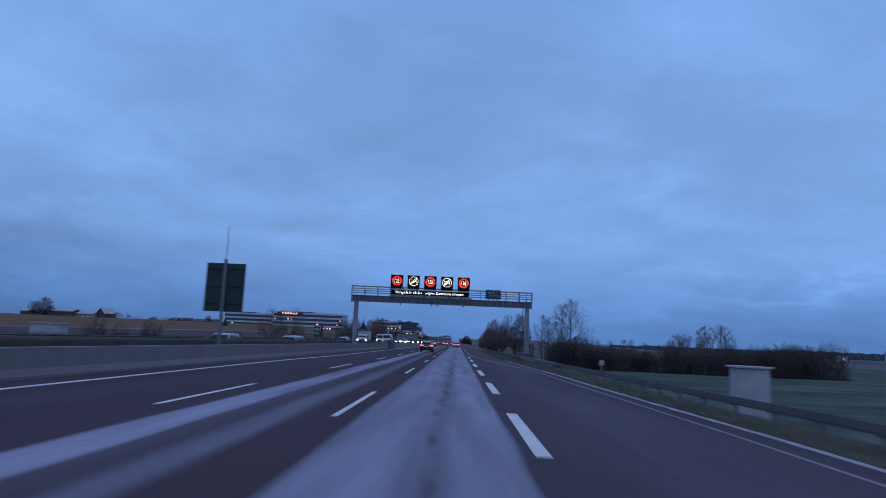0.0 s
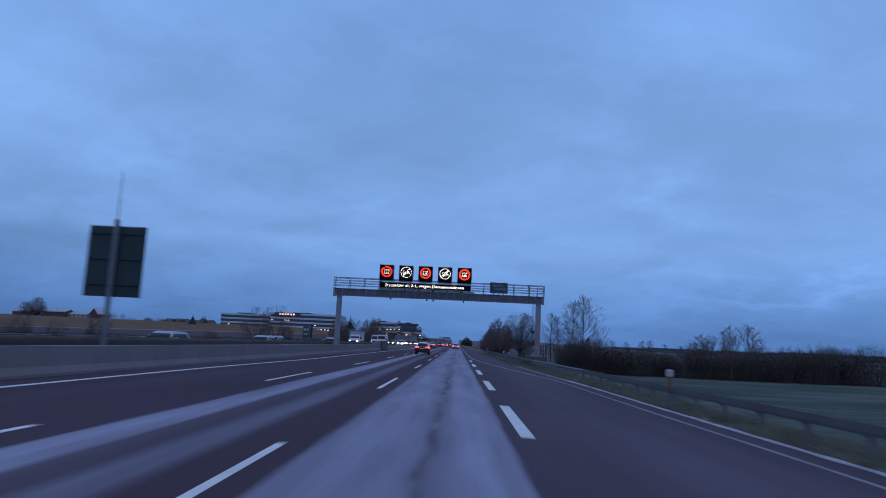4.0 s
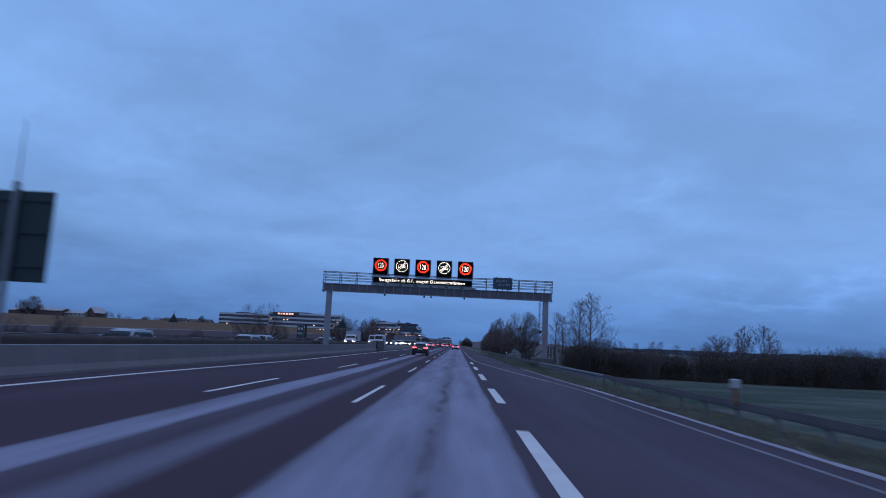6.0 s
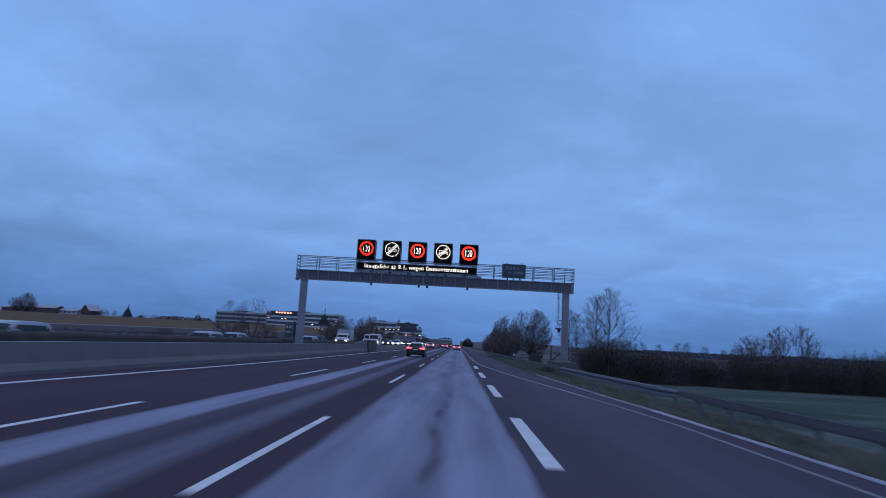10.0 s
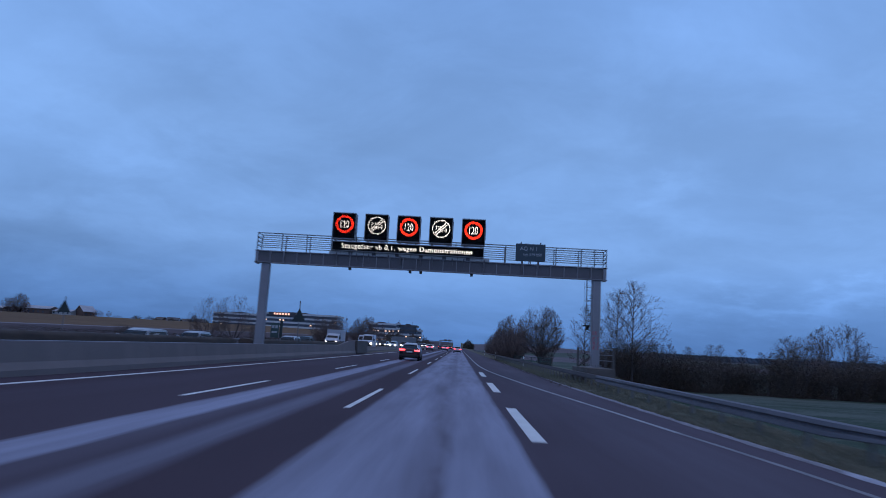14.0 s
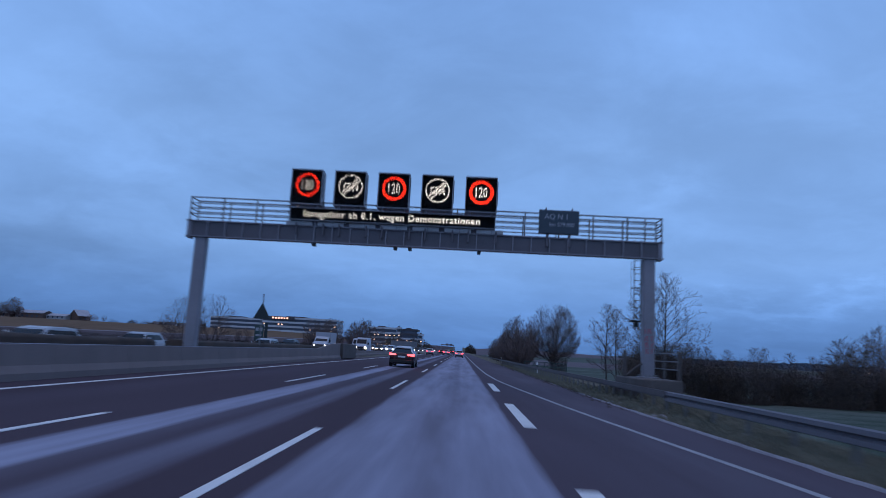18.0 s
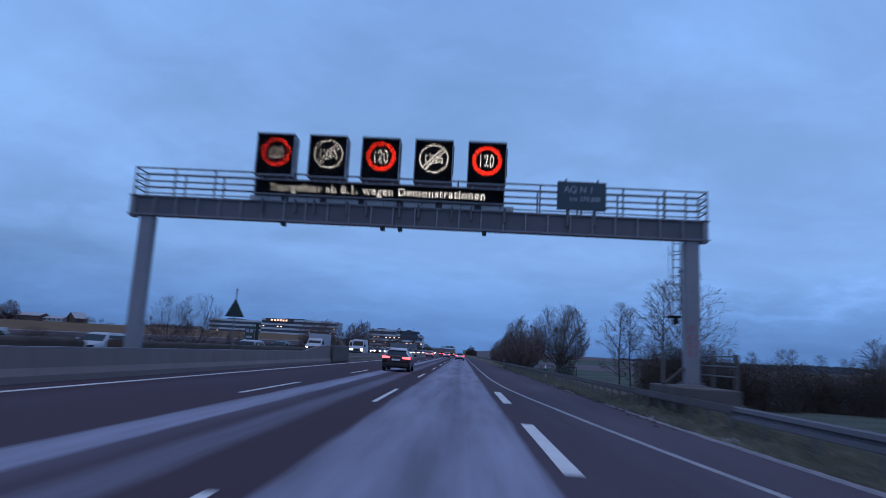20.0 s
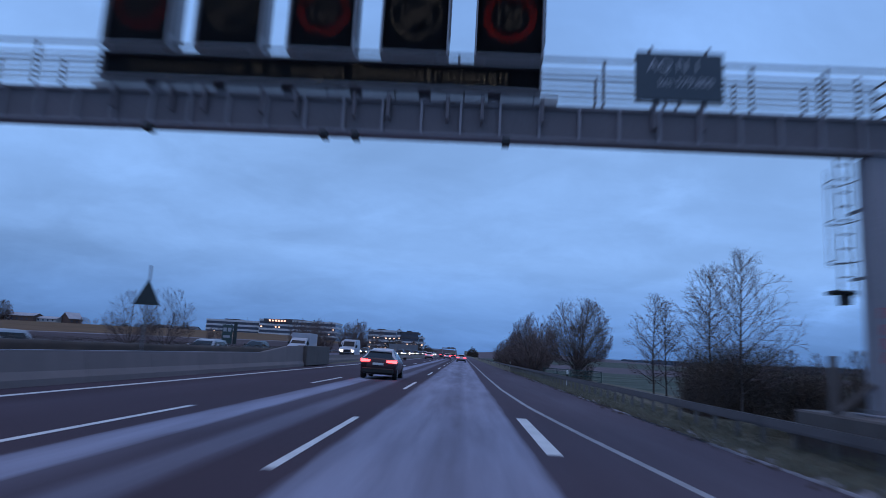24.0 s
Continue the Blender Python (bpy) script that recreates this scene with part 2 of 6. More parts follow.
    l.new(fac, mix.inputs[0])
    grain = noise_at(110.0, 2.0, (1, 1, 1))
    patch = noise_at(0.22, 4.0, (1, 0.25, 1))
    gp = n.new("ShaderNodeMath"); gp.operation = "MULTIPLY_ADD"; gp.inputs[1].default_value = 0.6
    l.new(grain, gp.inputs[0]); l.new(patch, gp.inputs[2])
    g = n.new("ShaderNodeMapRange"); g.inputs[1].default_value, g.inputs[2].default_value, g.inputs[3].default_value, g.inputs[4].default_value = 0.45, 1.15, 0.78, 1.22
    l.new(gp.outputs[0], g.inputs[0])
    mul = n.new("ShaderNodeMix"); mul.data_type = "RGBA"; mul.blend_type = "MULTIPLY"; mul.inputs[0].default_value = 1.0
    l.new(mix.outputs[2], mul.inputs[6]); l.new(g.outputs[0], mul.inputs[7]); l.new(mul.outputs[2], b.inputs["Base Color"])
    b.inputs["Roughness"].default_value = 0.85
    b.inputs["Specular IOR Level"].default_value = 0.06
    bp = n.new("ShaderNodeBump"); bp.inputs["Strength"].default_value, bp.inputs["Distance"].default_value = 0.25, 0.008
    l.new(grain, bp.inputs["Height"]); l.new(bp.outputs[0], b.inputs["Normal"])
    return m

SALT = [(-12.0, 0.06), (-9.6, 0.05), (-8.6, 0.0), (-7.9, 0.04), (-6.7, 0.0), (-4.80, 0.0), (-4.68, 0.82), (-4.35, 1.0), (-4.0, 0.92), (-3.84, 0.16),
        (-3.35, 0.07), (-3.05, 0.40), (-2.72, 0.38), (-2.45, 0.0), (-1.44, 0.0), (-1.30, 0.70), (-0.6, 0.90), (-0.15, 0.84), (0.05, 0.66), (0.35, 0.62),
        (0.55, 0.84), (1.2, 0.90), (1.46, 0.82), (1.58, 0.06), (2.6, 0.08), (4.0, 0.15), (7.0, 0.06)]
M_ASPHALT = asphalt_mat("asphalt_salted", SALT, smear=0.22)
M_ASPHALT_B = asphalt_mat("asphalt_plain", [(-30.0, 0.2), (-24.0, 0.4), (-20.0, 0.2), (-16.0, 0.5), (-12.0, 0.2)])
M_PAINT_WORN = mat("worn_road_paint", (0.17, 0.16, 0.17), 0.8, var=0.35, scale=1.2, fine=30)
M_PAINT_THIN = mat("thin_road_paint", (0.27, 0.26, 0.27), 0.8, var=0.3, scale=1.2, fine=30)
M_PAINT = mat("road_paint", (0.62, 0.60, 0.58), 0.75, var=0.18, scale=1.5, fine=40)
M_CONCRETE = mat("barrier_concrete", (0.205, 0.158, 0.150), 0.9, var=0.22, scale=0.8, fine=25, bump=0.3, per=0.15)
M_CONCRETE_D = mat("stained_concrete", (0.105, 0.084, 0.077), 0.9, var=0.3, scale=1.0, fine=30, bump=0.3)
M_GALV = mat("galvanised_steel", (0.185, 0.18, 0.185), 0.6, 0.25, var=0.18, scale=1.2, fine=30, bump=0.05, per=0.1)
M_POSTSTEEL = mat("pale_post_steel", (0.17, 0.155, 0.148), 0.7, 0.1, var=0.3, scale=2.0, fine=30, bump=0.1, per=0.2)
M_RAIL = mat("weathered_rail_steel", (0.132, 0.122, 0.138), 0.65, 0.2, var=0.25, scale=1.2, fine=30, bump=0.05, per=0.12)
M_RAILDARK = mat("weathered_box_rail", (0.112, 0.094, 0.096), 0.75, 0.1, var=0.3, scale=1.5, fine=30, bump=0.1, per=0.1)
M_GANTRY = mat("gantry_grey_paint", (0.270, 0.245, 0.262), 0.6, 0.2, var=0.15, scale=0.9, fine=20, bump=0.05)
# the gantry grey darkened, with the shade under the signs in its colour
M_GANTRY_SHADE = mat("gantry_grey_shaded", (0.132, 0.112, 0.120), 0.6, 0.15, var=0.2, scale=0.9, fine=20, bump=0.05)
M_HOUSING = mat("sign_housing_grey", (0.26, 0.25, 0.26), 0.5, 0.3, var=0.12, scale=1.5, fine=25, bump=0.03)
M_BLACK = mat("display_black", (0.026, 0.025, 0.027), 0.6, var=0.2, scale=2, fine=40, bump=0.05)
# for the added grids that narrow the beam of the sign lamps
M_LOUVRE = mat("louvre_black", (0.055, 0.054, 0.056), 0.9, var=0.1, scale=2, fine=40, bump=0.0, spec=0.1)
M_SLATE = mat("sign_slate_blue", (0.045, 0.060, 0.075), 0.5, var=0.15, scale=2, fine=30, bump=0.02)
M_LETTER = mat("letter_grey", (0.36, 0.36, 0.38), 0.6, var=0.1, scale=3, fine=40, bump=0.0)
M_BACK = mat("sign_back_dark", (0.032, 0.041, 0.040), 0.6, 0.2, var=0.25, scale=1.2, fine=20, bump=0.03)
M_RED_LED = mat("red_led", (0.1, 0.01, 0.01), emit=(1.0, 0.030, 0.012), strength=3.4)
M_WHITE_LED = mat("white_led", (0.1, 0.1, 0.1), emit=(1.0, 0.93, 0.86), strength=2.3)
M_GRAFFITI = mat("graffiti_red", (0.46, 0.08, 0.10), 0.6, var=0.3, scale=8, fine=40, bump=0.0)
M_GRASS = mat("verge_grass", (0.128, 0.115, 0.086), 0.95, spec=0.08, var=0.45, scale=1.6, fine=14, bump=0.6)
def field_mat(name, low, high, stretch, size):
    """A field: two colours mixed by drawn-out patches, with clods."""
    m = bpy.data.materials.new(name)
    m.use_nodes = True
    n, l = m.node_tree.nodes, m.node_tree.links
    b = n["Principled BSDF"]
    b.inputs["Roughness"].default_value, b.inputs["Specular IOR Level"].default_value = 0.95, 0.1
    tc, mp = n.new("ShaderNodeTexCoord"), n.new("ShaderNodeMapping")
    mp.inputs["Scale"].default_value = stretch
    l.new(tc.outputs["Object"], mp.inputs[0])
    a, c = n.new("ShaderNodeTexNoise"), n.new("ShaderNodeTexNoise")
    a.inputs["Scale"].default_value, a.inputs["Detail"].default_value, a.inputs["Roughness"].default_value = size, 8.0, 0.65
    c.inputs["Scale"].default_value, c.inputs["Detail"].default_value = 3.0, 3.0
    l.new(mp.outputs[0], a.inputs["Vector"]); l.new(tc.outputs["Object"], c.inputs["Vector"])
    s2 = n.new("ShaderNodeMath"); s2.operation = "MULTIPLY_ADD"; s2.inputs[1].default_value = 0.35
    l.new(c.outputs["Fac"], s2.inputs[0]); l.new(a.outputs["Fac"], s2.inputs[2])
    mr = n.new("ShaderNodeMapRange"); mr.interpolation_type = "SMOOTHSTEP"
    mr.inputs[1].default_value, mr.inputs[2].default_value = 0.54, 0.86
    l.new(s2.outputs[0], mr.inputs[0])
    mix = n.new("ShaderNodeMix"); mix.data_type = "RGBA"
    mix.inputs[6].default_value, mix.inputs[7].default_value = (*low, 1), (*high, 1)
    l.new(mr.outputs[0], mix.inputs[0]); l.new(mix.outputs[2], b.inputs["Base Color"])
    bp = n.new("ShaderNodeBump"); bp.inputs["Strength"].default_value, bp.inputs["Distance"].default_value = 0.5, 0.05
    l.new(c.outputs["Fac"], bp.inputs["Height"]); l.new(bp.outputs[0], b.inputs["Normal"])
    return m
M_FIELD_G = field_mat("winter_field_frosted_green", (0.038, 0.055, 0.036), (0.104, 0.114, 0.098), (0.30, 1.0, 1.0), 0.22)
M_FIELD_B = mat("stubble_field_brown", (0.140, 0.085, 0.050), 0.95, spec=0.05, var=0.25, scale=0.08, fine=1.5, bump=0.4)
M_FIELD_F = mat("frosted_ploughed_field", (0.118, 0.092, 0.102), 0.95, spec=0.08, var=0.3, scale=0.1, fine=2.0, bump=0.5)
M_FIELD_L = mat("dark_ploughed_field", (0.080, 0.058, 0.060), 0.95, spec=0.05, var=0.3, scale=0.1, fine=2.0, bump=0.5)
M_TRACK = mat("frosted_farm_track", (0.19, 0.175, 0.19), 0.95, spec=0.05, var=0.3, scale=0.1, fine=2.0, bump=0.3)
M_SNOW = mat("old_snow", (0.34, 0.33, 0.38), 0.8, var=0.2, scale=3, fine=25, bump=0.5)
M_SLUSH = mat("dirty_slush", (0.215, 0.200, 0.220), 0.85, var=0.35, scale=2.5, fine=22, bump=0.6)
M_SOIL = mat("verge_soil", (0.070, 0.054, 0.050), 0.95, spec=0.08, var=0.35, scale=2.0, fine=20, bump=0.6)
M_CROWN = mat("pale_brown_twigs", (0.26, 0.19, 0.18), 0.95, var=0.3, scale=0.5, fine=3, bump=0.0)
M_BARK = mat("winter_bark", (0.075, 0.055, 0.050), 0.95, var=0.3, scale=3, fine=25, bump=0.3)
M_TWIG = mat("winter_twigs", (0.138, 0.094, 0.084), 0.95, var=0.3, scale=2, fine=10, bump=0.0)
M_SHRUB = mat("shrub_brown", (0.084, 0.058, 0.043), 0.95, var=0.5, scale=0.8, fine=8, bump=0.0)
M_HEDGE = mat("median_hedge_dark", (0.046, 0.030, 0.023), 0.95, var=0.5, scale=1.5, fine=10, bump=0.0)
M_GRASSBLADE = mat("dry_grass", (0.185, 0.166, 0.120), 0.95, var=0.5, scale=1.0, fine=9, bump=0.0)
M_BAND = mat("facade_pale_panel", (0.54, 0.53, 0.54), 0.7, var=0.1, scale=0.05, fine=1, bump=0.0)
M_BAND_D = mat("facade_dark_panel", (0.075, 0.065, 0.070), 0.7, var=0.15, scale=0.05, fine=1, bump=0.0)
# dark glass, its base lifted towards blue for the reflected sky
M_GLASS_SKY = mat("dark_glazing_sky_tint", (0.085, 0.090, 0.115), 0.2, var=0.2, scale=0.2, fine=2, bump=0.0)
M_LIT = mat("lit_window", (0.2, 0.15, 0.1), emit=(1.0, 0.60, 0.42), strength=1.9)
M_SIGNLIT = mat("lit_roof_sign", (0.2, 0.1, 0.1), emit=(1.0, 0.52, 0.40), strength=1.5)
M_ROOF = mat("frosted_farm_roof", (0.38, 0.36, 0.38), 0.9, var=0.2, scale=0.3, fine=3, bump=0.0)
M_WALL_W = mat("pale_render", (0.40, 0.38, 0.38), 0.9, var=0.12, scale=0.3, fine=3, bump=0.0)
M_BRICK = mat("barn_wall_brown", (0.12, 0.070, 0.055), 0.9, var=0.2, scale=0.3, fine=3, bump=0.0)
# distance haze is mixed into this blue-grey base colour
M_FARWOOD_HAZE = mat("far_woods", (0.080, 0.096, 0.122), 1.0, var=0.3, scale=0.02, fine=0.3, bump=0.0)
M_CARDARK = mat("car_paint_dark_red", (0.050, 0.028, 0.030), 0.28, 0.5, var=0.1, scale=1, fine=40, bump=0.0)
M_CARSILVER = mat("car_paint_silver", (0.38, 0.39, 0.42), 0.35, 0.15, var=0.1, scale=1, fine=40, bump=0.0)
M_CARWHITE = mat("car_paint_white", (0.42, 0.42, 0.45), 0.35, var=0.1, scale=1, fine=40, bump=0.0)
M_CARBLACK = mat("car_paint_black", (0.015, 0.015, 0.018), 0.25, 0.2, var=0.1, scale=1, fine=40, bump=0.0)
M_CARGLASS = mat("car_glass", (0.012, 0.014, 0.017), 0.10, var=0.1, scale=1, fine=20, bump=0.0, spec=0.2)
M_TRIM = mat("black_plastic_trim", (0.014, 0.014, 0.014), 0.7, var=0.2, scale=3, fine=60, bump=0.05)
M_TYRE = mat("tyre_rubber", (0.016, 0.015, 0.015), 0.9, var=0.25, scale=5, fine=60, bump=0.1)
M_RIM = mat("alloy_rim", (0.30, 0.30, 0.31), 0.4, 0.8, var=0.1, scale=5, fine=60, bump=0.0)
# frost on the roof, and the sky's sheen painted on pillars and spoiler
M_FROST_SHEEN = mat("frosted_roof_and_sheen", (0.50, 0.50, 0.52), 0.6, var=0.2, scale=4, fine=40, bump=0.1)
M_PLATE = mat("plate_white", (0.62, 0.62, 0.60), 0.5, var=0.05, scale=4, fine=40, bump=0.0)
M_TAIL = mat("tail_light", (0.2, 0.01, 0.01), emit=(1.0, 0.050, 0.062), strength=6.5)
M_HEAD = mat("head_light", (0.6, 0.6, 0.5), emit=(1.0, 0.72, 0.58), strength=38.0)
M_TARP = mat("lorry_white_box", (0.35, 0.35, 0.38), 0.6, var=0.12, scale=0.6, fine=10, bump=0.02)
M_CABINET = mat("cabinet_grey", (0.40, 0.38, 0.37), 0.7, var=0.2, scale=1.5, fine=25, bump=0.1)
M_ORANGE = mat("marker_orange", (0.20, 0.095, 0.05), 0.6, var=0.15, scale=5, fine=40, bump=0.0)
M_POSTWHITE = mat("marker_white", (0.62, 0.62, 0.60), 0.6, var=0.12, scale=5, fine=40, bump=0.0)
M_GREENSIGN = mat("green_road_sign_back", (0.040, 0.068, 0.062), 0.6, var=0.15, scale=2, fine=20, bump=0.0)
M_CLADDING = mat("noise_wall_boards", (0.16, 0.145, 0.15), 0.85, var=0.2, scale=0.6, fine=8, bump=0.2, per=0.1)

# ---------------------------------------------------------------- mesh helpers
class Mesh:
    """Collects vertices and faces of one mesh."""
    def __init__(self):
        self.v, self.f = [], []

    def add(self, vs, fs):
        o = len(self.v)
        self.v.extend(tuple(p) for p in vs)
        self.f.extend(tuple(i + o for i in f) for f in fs)
        return self

    def box(self, x0, x1, y0, y1, z0, z1, c=0.0):
        """A box with its twelve edges cut off by c."""
        if c <= 0:
            return self.add([(x, y, z) for z in (z0, z1) for y in (y0, y1) for x in (x0, x1)],
                            [(0, 2, 3, 1), (4, 5, 7, 6), (0, 1, 5, 4), (2, 6, 7, 3), (0, 4, 6, 2), (1, 3, 7, 5)])
        bm = bmesh.new()
        bmesh.ops.create_cube(bm, size=1.0)
        for v in bm.verts:
            v.co = ((x0 + x1) / 2 + v.co.x * (x1 - x0), (y0 + y1) / 2 + v.co.y * (y1 - y0), (z0 + z1) / 2 + v.co.z * (z1 - z0))
        bmesh.ops.bevel(bm, geom=bm.edges[:], offset=c, segments=1, affect="EDGES", profile=0.5)
        bm.verts.index_update()
        self.add([v.co[:] for v in bm.verts], [tuple(v.index for v in f.verts) for f in bm.faces])
        bm.free()
        return self

    def tube(self, p0, p1, r0, r1=None, n=8, caps=True):
        r1 = r0 if r1 is None else r1
        p0, p1 = Vector(p0), Vector(p1)
        d = (p1 - p0).normalized()
        a = d.orthogonal().normalized()
        b = d.cross(a)
        vs, fs = [], []
        for p, r in ((p0, r0), (p1, r1)):
            for i in range(n):
                u = 2 * math.pi * i / n
                vs.append(p + (a * math.cos(u) + b * math.sin(u)) * r)
        for i in range(n):
            j = (i + 1) % n
            fs.append((i, j, n + j, n + i))
        if caps:
            fs += [tuple(range(n - 1, -1, -1)), tuple(range(n, 2 * n))]
        return self.add(vs, fs)

    def loft(self, rings, closed=True, caps=True):
        """Joins rings of equal count by quads."""
        k = len(rings[0])
        vs = [p for r in rings for p in r]
        fs = []
        for i in range(len(rings) - 1):
            for j in range(k if closed else k - 1):
                jj = (j + 1) % k
                fs.append((i * k + j, i * k + jj, (i + 1) * k + jj, (i + 1) * k + j))
        if caps:
            fs += [tuple(range(k - 1, -1, -1)), tuple(range((len(rings) - 1) * k, len(rings) * k))]
        return self.add(vs, fs)

    def ring(self, c, r0, r1, y0, y1, n=40):
        """A flat ring that faces along y."""
        vs, fs = [], []
        for i in range(n):
            u = 2 * math.pi * i / n
            for y in (y0, y1):
                for r in (r0, r1):
                    vs.append((c[0] + r * math.cos(u), y, c[1] + r * math.sin(u)))
        for i in range(n):
            a, b = 4 * i, 4 * ((i + 1) % n)
            fs += [(a, a + 1, b + 1, b), (a + 2, b + 2, b + 3, a + 3), (a, b, b + 2, a + 2), (a + 1, a + 3, b + 3, b + 1)]
        return self.add(vs, fs)

    def mesh(self, name, smooth=False):
        me = bpy.data.meshes.new(name)
        me.from_pydata(self.v, [], self.f)
        bm = bmesh.new()
        bm.from_mesh(me)
        bmesh.ops.recalc_face_normals(bm, faces=bm.faces[:])
        bm.to_mesh(me)
        bm.free()
        if smooth:
            me.shade_smooth()
        return me

def part(name, m, material, parent, label="", smooth=False, at=None):
    """Links a mesh as one object under a thing or a part."""
    me = m.mesh(name, smooth) if isinstance(m, Mesh) else m
    if not me.materials:
        me.materials.append(material)
    ob = new(name, me)
    ob.parent = parent
    if at is not None:
        ob.matrix_basis = at
    if label:
        ob["label"] = label
    return ob

def thing(name, label, category, at=None, group="", kind=""):
    ob = new(name)
    ob.empty_display_size = 0.2
    if at is not None:
        ob.matrix_basis = at
    return tagged(ob, label, category, group, kind)

def solo(name, m, material, label, category, group="", kind="", smooth=False, at=None):
    me = m.mesh(name, smooth) if isinstance(m, Mesh) else m
    if not me.materials:
        me.materials.append(material)
    ob = new(name, me)
    if at is not None:
        ob.matrix_basis = at
    return tagged(ob, label, category, group, kind)

def text_mesh(body, width, height, weight=0.004, spacing=1.0):
    """Letters as a mesh in the x-z plane, fitted to a width and height, middle at the origin, facing -y."""
    cu = bpy.data.curves.new("letters", "FONT")
    cu.body, cu.extrude, cu.offset, cu.space_character = body, 0.0, weight, spacing
    ob = bpy.data.objects.new("letters", cu)
    scene.collection.objects.link(ob)
    dg = bpy.context.evaluated_depsgraph_get()
    me = bpy.data.meshes.new_from_object(ob.evaluated_get(dg))
    bpy.data.objects.remove(ob)
    co = np.array([v.co[:] for v in me.vertices])
    lo, hi = co.min(0), co.max(0)
    for v in me.vertices:
        x = ((v.co.x - lo[0]) / (hi[0] - lo[0]) - 0.5) * width
        z = ((v.co.y - lo[1]) / (hi[1] - lo[1]) - 0.5) * height
        v.co = (x, 0.0, z)
    me.materials.clear()
    return me

def words_of(me, gap):
    """Cuts a line of lettering into one mesh a word."""
    bm = bmesh.new()
    bm.from_mesh(me)
    bm.verts.ensure_lookup_table()
    seen, spans = set(), []
    for v in bm.verts:
        if v.index in seen:
            continue
        stack, isle = [v], []
        seen.add(v.index)
        while stack:
            u = stack.pop()
            isle.append(u)
            for e in u.link_edges:
                o = e.other_vert(u)
                if o.index not in seen:
                    seen.add(o.index)
                    stack.append(o)
        xs = [u.co.x for u in isle]
        spans.append((min(xs), max(xs)))
    bm.free()
    cuts, right = [], None
    for a, b in sorted(spans):
        if right is not None and a - right > gap:
            cuts.append((a + right) / 2)
        right = b if right is None else max(right, b)
    sets = [Mesh() for i in range(len(cuts) + 1)]
    for p in me.polygons:
        co = [me.vertices[i].co[:] for i in p.vertices]
        sets[sum(1 for c in cuts if co[0][0] > c)].add(co, [tuple(range(len(co)))])
    return sets

def road_z(x, y=0.0):
    """Level of the carriageway; the crossfall of the left lanes eases further on."""
    f = min(max((y - 26) / 28, 0), 1)
    return -0.02 * x + 0.008 * f * f * (3 - 2 * f) * min(x - 2.0, 0)

def lerp(pts, y):
    """The value at y of a line through (y, value) points."""
    for (a, va), (b, vb) in zip(pts, pts[1:]):
        if y <= b:
            return va + (vb - va) * max(y - a, 0) / (b - a)
    return pts[-1][1]

# lines of the plan, as (y, x)
EDGE = [(-60, 7.7), (9, 7.4), (18, 7.05), (26, 6.82), (32, 6.72), (38, 6.55), (46, 6.12), (54, 5.85), (62, 5.6), (80, 5.5), (2000, 5.5)]
RAIL = [(-60, 8.9), (0, 8.35), (9, 8.15), (18, 7.8), (26, 7.6), (34, 7.45), (44, 7.25), (54, 7.0), (66, 6.75), (90, 6.55), (400, 6.5)]
SOLID_R = [(-60, 6.95), (9.5, 6.6), (19, 6.35), (24, 6.16), (31, 6.0), (36, 5.95), (41, 5.6), (44, 5.25), (48, 4.85), (52, 4.4), (56, 3.95), (60, 3.57), (64.5, 3.21), (68.4, 2.89), (75, 2.47), (85, 2.21), (105, 2.13), (900, 2.13)]

# ---------------------------------------------------------------- ground, roads, markings
def opp_z(y):
    """Level of the oncoming carriageway."""
    return 0.31 * min(max((y - 90) / 45, 0), 1)

def ground_z(x, y):
    e, r = lerp(EDGE, y), lerp(RAIL, y)
    hills = 26 * (max(abs(x) - 900, 0) / 2000 + max(y - 1100, 0) / 2600)
    if x > e - 0.6:
        if x < e:
            return road_z(x) - 0.10
        if x < r + 1.0:
            hump = 0.42 * math.exp(-((y - 65.5) / 6.5) ** 2) * min(max(x - r - 0.02, 0) / 0.3, 1)
            return road_z(e) - 0.02 + 0.02 * math.sin(y * 1.7) - 0.06 * (x - e) + hump
        f = min((x - r - 1.0) / (5.5 + 9.5 * min(max(y - 84, 0) / 22, 1)), 1)
        f = f * f * (3 - 2 * f)
        low = -1.75 - 0.5 * min(max(y - 120, 0) / 200, 1)
        bank = 0.62 * math.exp(-((y - 66) / 5.5) ** 2) * (1 - min(max(x - 9.6, 0) / 3, 1)) * min(0.72 + max(x - r - 1.0, 0) / 0.5, 1)
        swell = 9.0 * min(max((y - 650) / 900, 0), 1) * min(max(x - 90, 0) / 80, 1) * min(max(460 - x, 0) / 200, 1)
        return (road_z(e) - 0.15) * (1 - f) + low * f + bank + swell + 0.04 * noise.noise((x * 0.3, y * 0.3, 0)) + hills
    if x > -11.2:
        return road_z(x, y) - 0.12
    if x > -27.5:
        return opp_z(y) - 0.2
    d = -27.5 - x
    f = min(d / 115, 1)
    rise = 9.2 * f * f * (3 - 2 * f) * min(max((y - 40) / 520, 0), 1) * min(max(1.0 - (y - 585) / 380, 0.35), 1)
    return 0.1 - 0.5 * min(d / 6, 1) + 0.5 * min(max(d - 12, 0) / 20, 1) + rise + 0.1 * noise.noise((x * 0.05, y * 0.05, 3)) + hills

